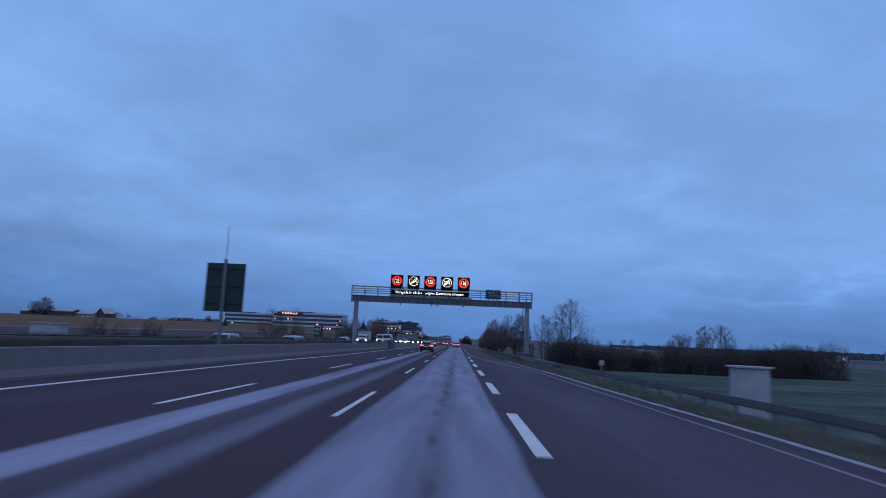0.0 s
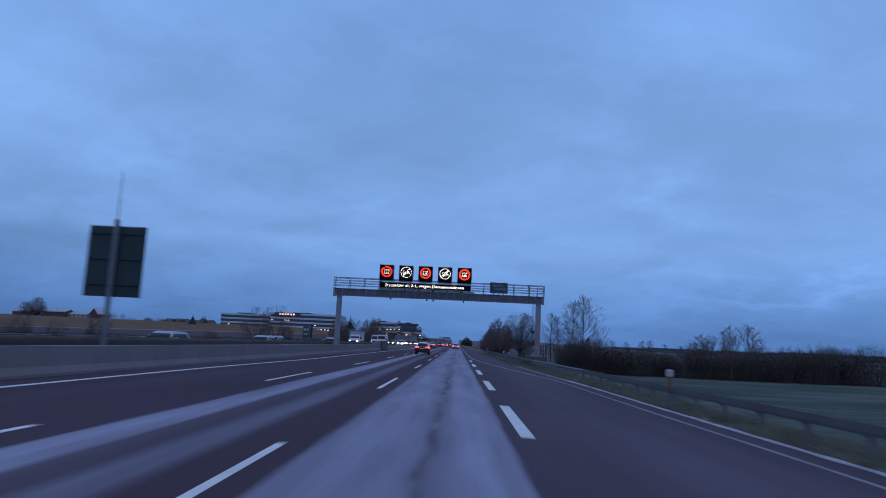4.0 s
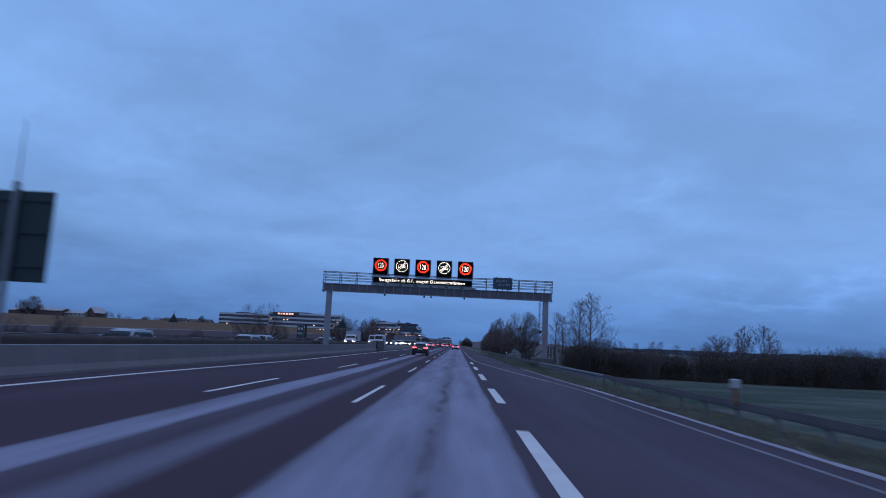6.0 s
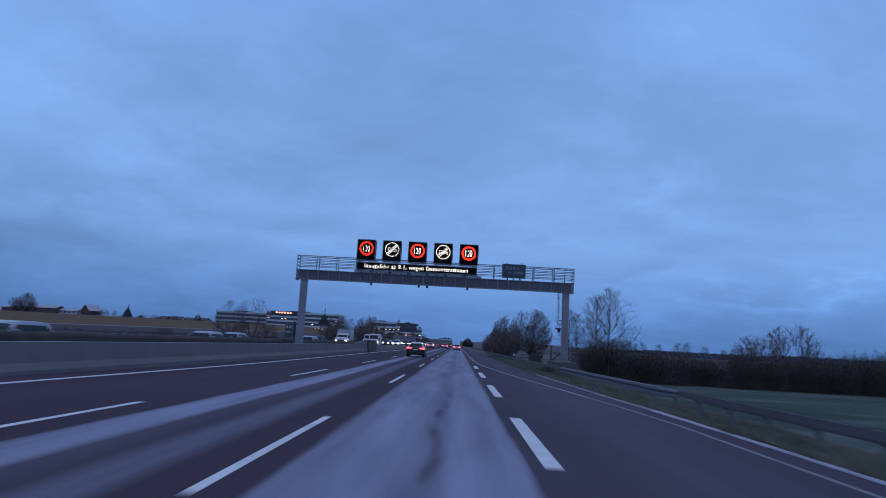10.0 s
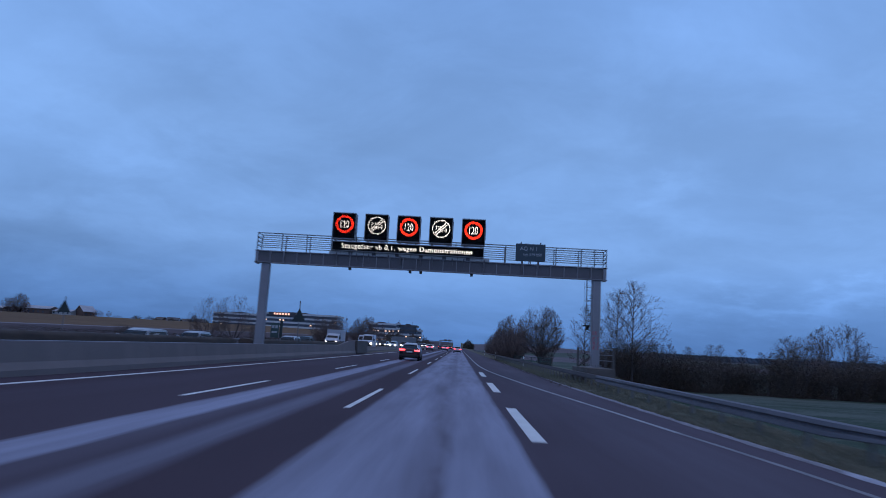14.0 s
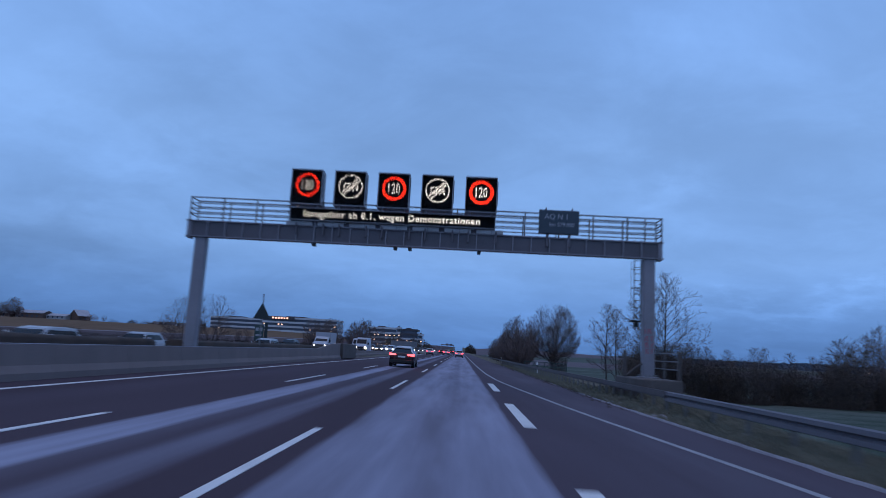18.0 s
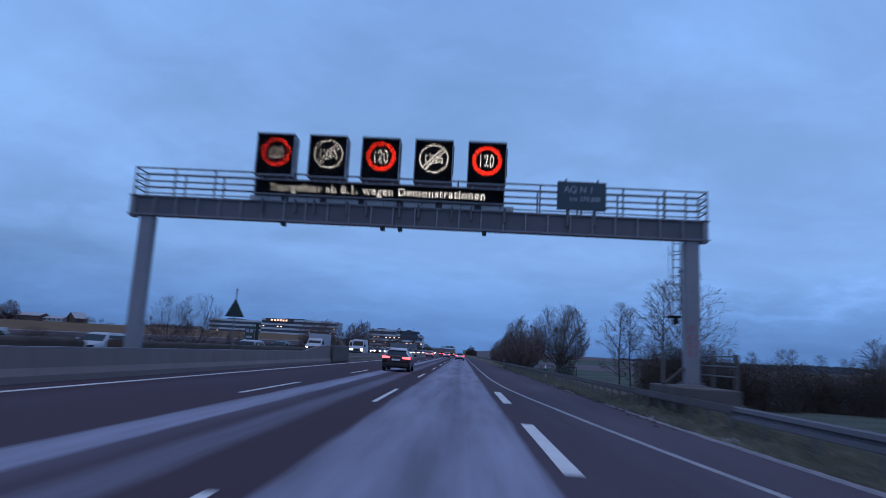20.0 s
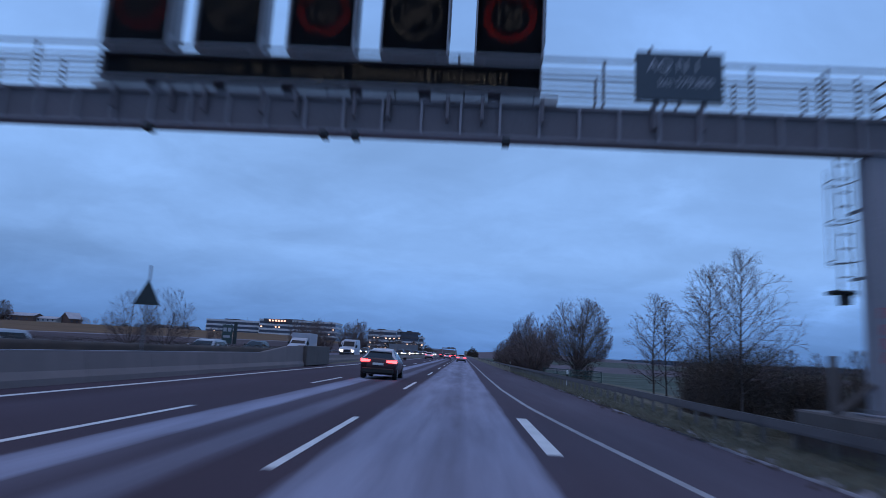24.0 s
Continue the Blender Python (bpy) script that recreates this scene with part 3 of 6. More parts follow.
def ground():
    xs = [-3200, -2200, -1500, -1000, -800, -650, -520, -440, -380, -330, -290, -250, -215, -180, -150, -125, -105, -90, -86.5, -78, -66, -56, -48, -42, -37, -33, -30, -28, -27.5, -26, -20, -14, -11.3, -11.0, -5, 0, 4]
    n_in = len(xs)
    right = [0.0, 0.25, 0.5, 0.8, 1.2, 1.7, 2.3, 3.0, 3.8, 4.8, 6.0, 7.5, 10, 14, 19, 26, 34, 44, 58, 76, 100, 135, 180, 250, 350, 500, 750, 1100, 1700, 2500]
    ys = [-120, -80, -50] + list(range(-30, 140, 3)) + [145, 152, 160, 170, 182, 196, 212, 232, 256, 285, 320, 360, 410, 440, 470, 500, 530, 560, 590, 630, 680, 740, 880, 1050, 1300, 1700, 2300, 3000]
    v, f, mi = [], [], []
    cols = n_in + len(right)
    for y in ys:
        e = lerp(EDGE, y)
        row = xs + [e - 0.35 + d for d in right]
        for x in row:
            v.append((x, y, ground_z(x, y)))
    for i in range(len(ys) - 1):
        for j in range(cols - 1):
            f.append((i * cols + j, i * cols + j + 1, (i + 1) * cols + j + 1, (i + 1) * cols + j))
            x, y = v[i * cols + j][0], (ys[i] + ys[i + 1]) / 2
            if x > 4:
                d = x - lerp(EDGE, y)
                reach = 7 + 9.5 * min(max(y - 84, 0) / 22, 1)
                k = 0 if d < reach else 1
                if d >= reach and y > 163:
                    k = 1 if y < 271 or 560 < y < 1000 or (y > 410 and x > 420 and int(x / 90) % 2) else 3
                # the farthest land takes the haze-tinted colour of the woods
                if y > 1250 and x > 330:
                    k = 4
            elif x > -29:
                k = 0
            elif x > -88:
                k = 5
            elif x == -90 and y < 420:
                k = 6
            else:
                k = 2 if y < 660 else 1
                # haze-tinted colour again for the farthest land on this side
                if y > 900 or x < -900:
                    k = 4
            mi.append(k)
    me = bpy.data.meshes.new("ground")
    me.from_pydata(v, [], f)
    for m in (M_GRASS, M_FIELD_G, M_FIELD_B, M_FIELD_F, M_FARWOOD_HAZE, M_FIELD_L, M_TRACK):
        me.materials.append(m)
    me.polygons.foreach_set("material_index", mi)
    me.shade_smooth()
    tagged(new("ground", me), "wintry verge, green field and brown stubble field", "ground", kind="structure")

ground()

YS = [-60, -30] + list(range(-20, 130, 5)) + [140, 150, 170, 190, 220, 260, 320, 400, 500, 700, 1000]
def ribbon(name, left, right, material, lift, ys=YS, label="", thick=0.12):
    m = Mesh()
    rings = []
    for y in ys:
        a, b = left(y), right(y)
        xs = [a, 2.0, b]
        rings.append([(x, y, road_z(x, y) + lift - thick) for x in xs] + [(x, y, road_z(x, y) + lift) for x in reversed(xs)])
    return m.loft(rings)

solo("road", ribbon("road", lambda y: -10.6, lambda y: lerp(EDGE, y), M_ASPHALT, 0.0), M_ASPHALT, "grey asphalt motorway carriageway streaked with dried salt", "road", kind="structure")
m = Mesh()
rings = [[(-27, y, opp_z(y) - 0.13), (-12.9, y, opp_z(y) - 0.13), (-12.9, y, opp_z(y)), (-27, y, opp_z(y))] for y in (-60, 0, 90, 100, 110, 120, 135, 300, 600, 1000)]
solo("road_opposite", m.loft(rings), M_ASPHALT_B, "asphalt carriageway for the oncoming traffic", "road", kind="structure")

markings = thing("road_marking", "worn white painted lane lines on the asphalt", "road marking", kind="structure")
def dash(x, w, y0, y1):
    top = [(px, py, road_z(px, py) + 0.004) for px, py in ((x - w / 2, y0), (x + w / 2, y0), (x + w / 2, y1), (x - w / 2, y1))]
    return Mesh().add(top + [(px, py, pz - 0.014) for px, py, pz in top], [(0, 1, 2, 3), (0, 4, 5, 1), (1, 5, 6, 2), (2, 6, 7, 3), (3, 7, 4, 0)])
for x in (-1.875, -5.5):
    for k in range(-3, 24):
        part("lane_dash", dash(x, 0.13, 26 + 18 * k, 32.45 + 18 * k), M_PAINT, markings)
for k in range(-5, 4):
    part("wide_dash", dash(1.895, 0.26, 28.8 + 12 * k, 34.8 + 12 * k), M_PAINT, markings)
def line_along(pts, w, ys):
    m = Mesh()
    rings = []
    for y in ys:
        x = lerp(pts, y)
        z = road_z(x, y)
        rings.append([(x - w / 2, y, z - 0.01), (x + w / 2, y, z - 0.01), (x + w / 2, y, z + 0.004), (x - w / 2, y, z + 0.004)])
    return m.loft(rings)
FINE = list(range(-60, 130, 2)) + [140, 160, 190, 230, 300, 400, 600, 900]
part("edge_line", line_along([(-60, -9.2), (900, -9.2)], 0.20, FINE), M_PAINT, markings)
part("edge_line", line_along(SOLID_R, 0.12, [y for y in FINE if y <= 44]), M_PAINT_WORN, markings, "worn grey edge line")
part("edge_line", line_along(SOLID_R, 0.14, [y for y in FINE if y >= 44]), M_PAINT_THIN, markings)

# ---------------------------------------------------------------- concrete barrier on the median
barrier = thing("concrete_barrier", "weathered grey concrete safety barrier along the median", "barrier", kind="structure")
def barrier_piece(y0, y1, h0=0.80, h1=0.80, x=-10.22, deep=0.0):
    zb = 0.19
    rings = []
    for y, h in ((y0, h0), (y1, h1)):
        rings.append([(x, y, zb - 0.2), (x, y, zb + 0.09), (x - 0.10 + deep, y, zb + 0.28), (x - 0.14 + deep, y, zb + h - 0.02), (x - 0.16 + deep, y, zb + h), (x - 0.24, y, zb + h), (x - 0.24, y, zb - 0.2)])
    return Mesh().loft(rings)
piece = barrier_piece(0.006, 3.994).mesh("barrier_segment")
for k in range(-6, 22):
    part("barrier_segment", piece, M_CONCRETE, barrier, at=pose(0, 4.0 * k + 0.5, 0))
part("barrier_segment", barrier_piece(88.506, 93.99, 0.80, 1.22), M_CONCRETE, barrier)
part("barrier_segment", barrier_piece(94.0, 98.0, 1.22, 1.30), M_CONCRETE, barrier)
part("end_block", Mesh().box(-10.75, -10.08, 98.01, 105.5, 0.15, 1.50, 0.04), M_CONCRETE_D, barrier, "darker concrete end block")
cap = Mesh().box(-10.455, -10.365, 0.006, 3.994, 0.992, 1.008, 0.004).mesh("cap")
for k in range(-6, 22):
    part("cap", cap, M_SNOW, barrier, "thin pale strip along the top", at=pose(0, 4.0 * k + 0.5, 0))
far_piece = barrier_piece(0.01, 7.99, 0.58, 0.58, -12.2).mesh("far_segment")
for k in range(36):
    part("far_segment", far_piece, M_CONCRETE, barrier, at=pose(0, 106.0 + 8 * k, 0))

# dark clipped planting behind the barrier
def scatter(n, fn, size, seed, flat=0.5):
    """Many small bent leaf or twig blades; fn gives each place."""
    rg = np.random.RandomState(seed)
    v, f = [], []
    for i in range(n):
        p = fn(rg)
        a = rg.normal(size=3); a /= np.linalg.norm(a) + 1e-9
        b = np.cross(a, rg.normal(size=3)); b /= np.linalg.norm(b) + 1e-9
        s = size * (0.6 + 0.8 * rg.rand())
        a, b = a * s, b * s * flat
        o = len(v)
        v += [tuple(p - a), tuple(p + b), tuple(p + a), tuple(p - b)]
        f.append((o, o + 1, o + 2, o + 3))
    me = bpy.data.meshes.new("blades")
    me.from_pydata(v, [], f)
    return me
def hedge_place(rg):
    while True:
        y = -12 + 118 * rg.rand()
        if not 65.0 < y < 67.4:
            break
    top = 1.28 + 0.08 * noise.noise((y * 0.7, 0, 5)) + 0.08 * rg.rand()
    return np.array([-11.95 + 0.75 * (rg.rand() - 0.5), y, 0.15 + (top - 0.15) * (1 - rg.rand() ** 2)])
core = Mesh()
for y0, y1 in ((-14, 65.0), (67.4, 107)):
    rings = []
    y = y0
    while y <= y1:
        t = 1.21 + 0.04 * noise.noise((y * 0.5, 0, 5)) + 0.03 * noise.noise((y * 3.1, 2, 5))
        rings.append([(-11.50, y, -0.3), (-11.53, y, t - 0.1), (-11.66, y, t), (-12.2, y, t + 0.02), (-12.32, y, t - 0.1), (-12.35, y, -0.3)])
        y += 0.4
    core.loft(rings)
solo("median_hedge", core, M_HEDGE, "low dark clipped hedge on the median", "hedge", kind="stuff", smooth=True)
solo("hedge_twigs", scatter(30000, hedge_place, 0.045, 4, 0.2), M_HEDGE, "bare twigs of the median hedge", "hedge", kind="stuff")

# ---------------------------------------------------------------- steel guard rail
def rail_profile():
    # height against depth towards the road
    return [(0.00, 0.03), (0.02, 0.085), (0.11, 0.072), (0.135, 0.025), (0.165, 0.025), (0.185, 0.072), (0.205, 0.086), (0.285, 0.066), (0.31, 0.0)]
guard = thing("guard_rail", "galvanised steel guard rail on posts beside the verge", "guard rail", kind="structure")
def rail_z(y):
    return road_z(lerp(EDGE, y)) - 0.03
post_mesh = Mesh().box(-0.04, 0.04, -0.055, 0.055, -0.75, 0.60).mesh("rail_post")
block_mesh = Mesh().box(-0.16, 0.0, -0.04, 0.04, 0.42, 0.56, 0.01).mesh("rail_spacer")
y = -20.0
while y < 330:
    y1 = y + 4.0 if y < 140 else y + 12.0
    m = Mesh()
    rings = []
    for yy in (y + 0.003, (y + y1) / 2, y1 + 0.10):
        x, z = lerp(RAIL, yy), rail_z(yy) + 0.36
        lap = 0.006 if yy > y1 else 0.0
        prof = rail_profile() if 40 <= y < 60 else [(0.11, 0.0), (0.11, 0.09), (0.16, 0.10), (0.31, 0.10), (0.31, 0.0)]
        if 40 <= yy < 41:
            prof = [(0.11 + 0.645 * h, d) for h, d in prof]
        front = [(x - 0.0 - d - lap, yy, z + h) for h, d in prof]
        back = [(x - 0.0 - d - lap + 0.006, yy, z + h) for h, d in reversed(prof)]
        rings.append(front + back)
    part("rail_panel", m.loft(rings), M_RAIL if 40 <= y < 60 else M_RAILDARK, guard)
    count = 2 if y < 60 else 3 if y < 140 else 1
    for k in range(count):
        yp = y + (4.0 / count) * (k + 0.5)
        at = pose(lerp(RAIL, yp) + 0.17, yp, rail_z(yp))
        part("rail_post", post_mesh, M_POSTSTEEL, guard, at=at)
        part("rail_spacer", block_mesh, M_RAIL, guard, at=at)
    y = y1

# ---------------------------------------------------------------- verge: snow rim, grass
def snow_rim(y, end):
    m = Mesh()
    rings = []
    while y < end:
        w = 0.055 + 0.05 * noise.noise((y * 0.6, 3, 0)) + 0.04 * noise.noise((y * 2.3, 8, 0))
        w *= min(max(0.75 + 1.3 * noise.noise((y * 1.1, 5, 0)) + 0.5 * noise.noise((y * 3.7, 2, 0)), 0.12), 1.4)
        if y > 36:
            f = min(max(y - 58, 0) / 10, 1)
            w = (1 - f) * (0.072 + 0.06 * noise.noise((y * 0.6, 9, 0)) + 0.03 * noise.noise((y * 1.9, 4, 0))) + f * 0.11 * max(noise.noise((y * 0.31, 9, 0)) + 0.4 * noise.noise((y * 1.3, 6, 0)) - 0.12, 0)
        w = max(w, 0.0)
        x = lerp(EDGE, y) + 0.03 + 0.05 * noise.noise((y * 0.9, 1, 0))
        z = road_z(x) + 0.004
        if y > 36:
            x += 0.035 * noise.noise((y * 2.7, 12, 0))
            z += 0.02 * noise.noise((y * 3.3, 15, 0))
        rings.append([(x - w, y, z - 0.02), (x - 0.5 * w, y, z + 0.03), (x + 0.5 * w, y, z + 0.035), (x + 1.3 * w, y, z - 0.03)])
        y += 0.25 if y < 40 else 0.14
    return m.loft(rings, closed=False, caps=False)
solo("snow_rim", snow_rim(-30.0, 40.1), M_SNOW, "thin rim of old grey snow along the asphalt edge", "snow", kind="stuff", smooth=True)
solo("slush_rim", snow_rim(40.0, 130.0), M_SLUSH, "lumpy dirty slush along the asphalt edge", "snow", kind="stuff", smooth=True)
def edge_clods():
    m = Mesh()
    rg = random.Random(23)
    for i in range(520):
        y = 60 + 75 * rg.random() ** 1.2
        x = lerp(EDGE, y) + rg.gauss(0.12, 0.16)
        z, w = ground_z(x, y), rg.uniform(0.03, 0.11)
        z = max(z, road_z(x, y)) if x < lerp(EDGE, y) else z
        vs = [(x + rg.gauss(0, 0.3 * w), y, z + w * rg.uniform(0.4, 0.8))]
        for j in range(6):
            q = w * rg.uniform(0.7, 1.4)
            vs.append((x + q * math.cos(j * 1.047), y + 1.3 * q * math.sin(j * 1.047), z - 0.01))
        m.add(vs, [(0, 1 + j, 1 + (j + 1) % 6) for j in range(6)])
    return m
solo("edge_clods", edge_clods(), M_SOIL, "dark clods of earth along the crumbling asphalt edge", "soil", kind="stuff")
def snow_patches():
    m = Mesh()
    rg = random.Random(11)
    for i in range(340):
        y = rg.uniform(2, 120) if i < 110 or i >= 170 else rg.uniform(40, 125)
        e, r = lerp(EDGE, y), lerp(RAIL, y)
        x = rg.uniform(e + 0.25, r + 1.2)
        w, h = rg.uniform(0.05, 0.20), rg.uniform(0.12, 0.5)
        if i >= 260:
            y = rg.uniform(58, 96)
            e, r = lerp(EDGE, y), lerp(RAIL, y)
            x = rg.uniform(e + 0.3, r - 0.35)
            w, h = rg.uniform(0.10, 0.28), rg.uniform(0.15, 0.6)
        elif i >= 170:
            y = rg.uniform(-4, 48)
            e, r = lerp(EDGE, y), lerp(RAIL, y)
            x = rg.uniform(e + 0.3, r + 0.9)
            w, h = rg.uniform(0.04, 0.12), rg.uniform(0.2, 0.7)
        elif i >= 110:
            x = e + abs(rg.gauss(0.05, 0.25))
            w, h = rg.uniform(0.03, 0.08), rg.uniform(0.08, 0.30)
        if 57 < y < 75 and x > r - 0.4:
            continue
        z = ground_z(x, y)
        n = 9
        vs = [(x, y, z + (0.05 if i < 260 else 0.09))]
        for j in range(n):
            u = 2 * math.pi * j / n
            q = 0.7 + 0.5 * rg.random()
            px, py = x + w * q * math.cos(u), y + h * q * math.sin(u)
            vs.append((px, py, ground_z(px, py) - 0.02))
        m.add(vs, [(0, 1 + j, 1 + (j + 1) % n) for j in range(n)])
    return m
solo("snow_patch", snow_patches(), M_SLUSH, "scattered patches of old snow in the verge grass", "snow", kind="stuff", smooth=True)
def grass_blades(n, y0, y1, d0, d1, hmin, hmax, seed):
    rg = np.random.RandomState(seed)
    v, f = [], []
    for i in range(n):
        y = y0 + (y1 - y0) * rg.rand()
        x = lerp(EDGE, y) + d0 + (d1 - d0) * rg.rand()
        if noise.noise((x * 0.9, y * 0.5, 2)) < -0.45 + 0.5 * (rg.rand() - 0.5):
            continue
        z = ground_z(x, y) - 0.02
        h = hmin + (hmax - hmin) * rg.rand()
        u = 6.28 * rg.rand()
        lean = h * (0.3 + 0.7 * rg.rand())
        w = 0.012 + 0.012 * rg.rand()
        cx, sy = math.cos(u), math.sin(u)
        o = len(v)
        v += [(x - w * sy, y + w * cx, z), (x + w * sy, y - w * cx, z), (x + lean * 0.4 * cx, y + lean * 0.4 * sy, z + h * 0.7), (x + lean * cx, y + lean * sy, z + h)]
        f += [(o, o + 1, o + 2), (o + 1, o + 3, o + 2)]
    me = bpy.data.meshes.new("grass")
    me.from_pydata(v, [], f)
    return me
solo("verge_grass", grass_blades(90000, 0, 125, 0.10, 3.4, 0.05, 0.22, 7), M_GRASSBLADE, "dry yellowish winter grass on the verge", "grass", kind="stuff")

# ---------------------------------------------------------------- sign gantry
G = 65.80                     # plane of the sign faces
gantry = thing("sign_gantry", "grey steel sign gantry spanning the motorway with railed walkway", "gantry", pose(0.02, 0, -0.045))
def column(x0, x1, y0, y1, z0, z1, name="column"):
    c = part(name, Mesh().box(x0, x1, y0, y1, z0, z1, 0.03), M_GANTRY, gantry)
    part("foot_plate", Mesh().box(x0 - 0.16, x1 + 0.16, y0 - 0.16, y1 + 0.16, z0 - 0.001, z0 + 0.04, 0.008), M_GANTRY, c)
    bolt = Mesh().tube((0, 0, 0), (0, 0, 0.09), 0.022, n=6).mesh("bolt")
    for i in range(4):
        for px in (x0 - 0.09, x1 + 0.09):
            part("bolt", bolt, M_GALV, c, at=pose(px, y0 + (y1 - y0) * i / 3, z0 + 0.04))
    for i in range(3):
        for py in (y0 - 0.09, y1 + 0.09):
            part("bolt", bolt, M_GALV, c, at=pose(x0 + (x1 - x0) * (i + 0.5) / 3, py, z0 + 0.04))
    return c
col_r = column(7.74, 8.20, 66.02, 66.42, 0.80, 5.608)
col_l = column(-11.00, -10.54, 66.02, 66.42, 0.80, 5.608)
part("base_block", Mesh().box(-11.9, -10.50, 65.4, 67.4, -0.4, 0.80, 0.03), M_CONCRETE_D, gantry, "concrete foundation block")
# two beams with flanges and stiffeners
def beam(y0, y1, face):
    # web in the darkened grey for the overhang's shade, flanges in the plain one
    b = part("beam", Mesh().box(-11.35, 8.47, y0, y1, 5.65, 6.26), M_GANTRY_SHADE, gantry)
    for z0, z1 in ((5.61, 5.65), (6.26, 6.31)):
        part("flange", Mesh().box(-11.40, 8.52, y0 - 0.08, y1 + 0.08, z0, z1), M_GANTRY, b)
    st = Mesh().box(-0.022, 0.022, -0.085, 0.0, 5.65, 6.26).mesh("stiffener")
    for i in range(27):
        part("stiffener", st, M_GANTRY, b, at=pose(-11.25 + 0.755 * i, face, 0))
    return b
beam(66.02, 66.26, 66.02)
grate = Mesh()
for i in range(7):
    grate.box(-11.36, 8.48, 66.36 + 0.09 * i, 66.40 + 0.09 * i, 6.27, 6.31)
for i in range(66):
    grate.box(-11.3 + 0.3 * i, -11.27 + 0.3 * i, 66.27, 66.96, 6.24, 6.27)
for i in range(14):
    grate.box(-11.25 + 1.51 * i, -11.17 + 1.51 * i, 66.27, 66.96, 6.12, 6.24)
part("walkway_grating", grate, M_GANTRY_SHADE, gantry, "open steel walkway grating")
for x in (-11.36, 8.30):
    part("end_plate", Mesh().box(x, x + 0.17, 65.94, 66.34, 5.55, 6.33, 0.01), M_GANTRY, gantry)
# railings
rail_post = Mesh().box(-0.025, 0.025, -0.02, 0.02, 6.30, 7.36).mesh("railing_post")
for y in (66.13, 66.96):
    for z in (6.62, 6.85, 7.08, 7.33):
        part("railing_bar", Mesh().tube((-11.38, y, z), (8.50, y, z), 0.022 if z < 7.3 else 0.03, n=6), M_GALV, gantry)
    for i in range(15):
        part("railing_post", rail_post, M_GALV, gantry, at=pose(-11.36 + 1.418 * i, y, 0))
for x in (-11.38, 8.50):
    for z in (6.62, 6.85, 7.08, 7.33):
        part("railing_bar", Mesh().tube((x, 66.13, z), (x, 66.96, z), 0.025, n=6), M_GALV, gantry)
for i in range(2):
    part("railing_post", rail_post, M_GALV, gantry, at=pose(7.15 + 0.75 * i, 66.5, 0))
# ladder with safety cage
LX = 7.54
ladder = part("ladder", Mesh().tube((LX, 66.75, 3.0), (LX, 66.75, 6.5), 0.02, n=6).tube((LX + 0.28, 66.75, 3.0), (LX + 0.28, 66.75, 6.5), 0.02, n=6), M_GALV, gantry)
rung = Mesh().tube((LX, 66.75, 0), (LX + 0.28, 66.75, 0), 0.014, n=6).mesh("rung")
for i in range(12):
    part("rung", rung, M_GALV, ladder, at=pose(0, 0, 3.1 + 0.28 * i))
for z in (3.7, 4.5, 5.3):
    m = Mesh()
    pts = [(LX + 0.14 + 0.24 * math.cos(a), 66.75 + 0.5 * math.sin(a), z) for a in [math.pi * k / 8 for k in range(9)]]
    for a, b in zip(pts, pts[1:]):
        m.tube(a, b, 0.014, n=5)
    part("cage_hoop", m, M_GALV, ladder)
for a in (0.6, 1.57, 2.5):
    x, y = LX + 0.14 + 0.24 * math.cos(a), 66.75 + 0.5 * math.sin(a)
    part("cage_bar", Mesh().tube((x, y, 3.6), (x, y, 5.6), 0.009, n=5), M_GALV, ladder)
part("ladder_guard", Mesh().box(LX - 0.16, LX + 0.26, 66.65, 67.0, 3.04, 3.11, 0.01).box(LX + 0.02, LX + 0.17, 66.68, 66.9, 2.84, 3.04, 0.01), M_TRIM, ladder, "dark ladder lock box")
for z in (3.3, 4.6):
    part("ladder_bracket", Mesh().box(LX + 0.20, 7.80, 66.36, 66.77, z, z + 0.05), M_GALV, ladder)
# brackets and sensors under the beams
for i in range(10):
    x = -6.6 + 0.90 * i + (0.12 if i % 2 else -0.12)
    part("sign_bracket", Mesh().box(x - 0.035, x + 0.035, 65.86, 65.98, 5.90, 6.39, 0.008), M_GANTRY_SHADE, gantry)
for x in (-5.9, -2.5, -1.9, 0.95):
    s = part("traffic_sensor", Mesh().box(x - 0.07, x + 0.07, 65.72, 65.98, 5.42, 5.56, 0.015), M_TRIM, gantry, "small dark traffic detector")
    part("sensor_arm", Mesh().tube((x, 65.95, 5.52), (x, 66.05, 5.70), 0.02, n=6), M_GALV, s)
# graffiti tag on the right column
m = Mesh()
rg = random.Random(3)
for z in (2.55, 2.25, 2.0, 1.75):
    for k in range(3):
        x, a = 7.80 + 0.11 * k + rg.uniform(-0.03, 0.03), rg.uniform(-0.10, 0.10)
        m.add([(x, 66.016, z), (x + 0.03, 66.016, z), (x + 0.03 + a, 66.016, z + 0.2), (x + a, 66.016, z + 0.2), (x + a + 0.11, 66.016, z + 0.17), (x + a + 0.11, 66.016, z + 0.2)], [(0, 1, 2, 3), (3, 2, 4, 5)])
part("graffiti", m, M_GRAFFITI, col_r, "faded red graffiti tag")

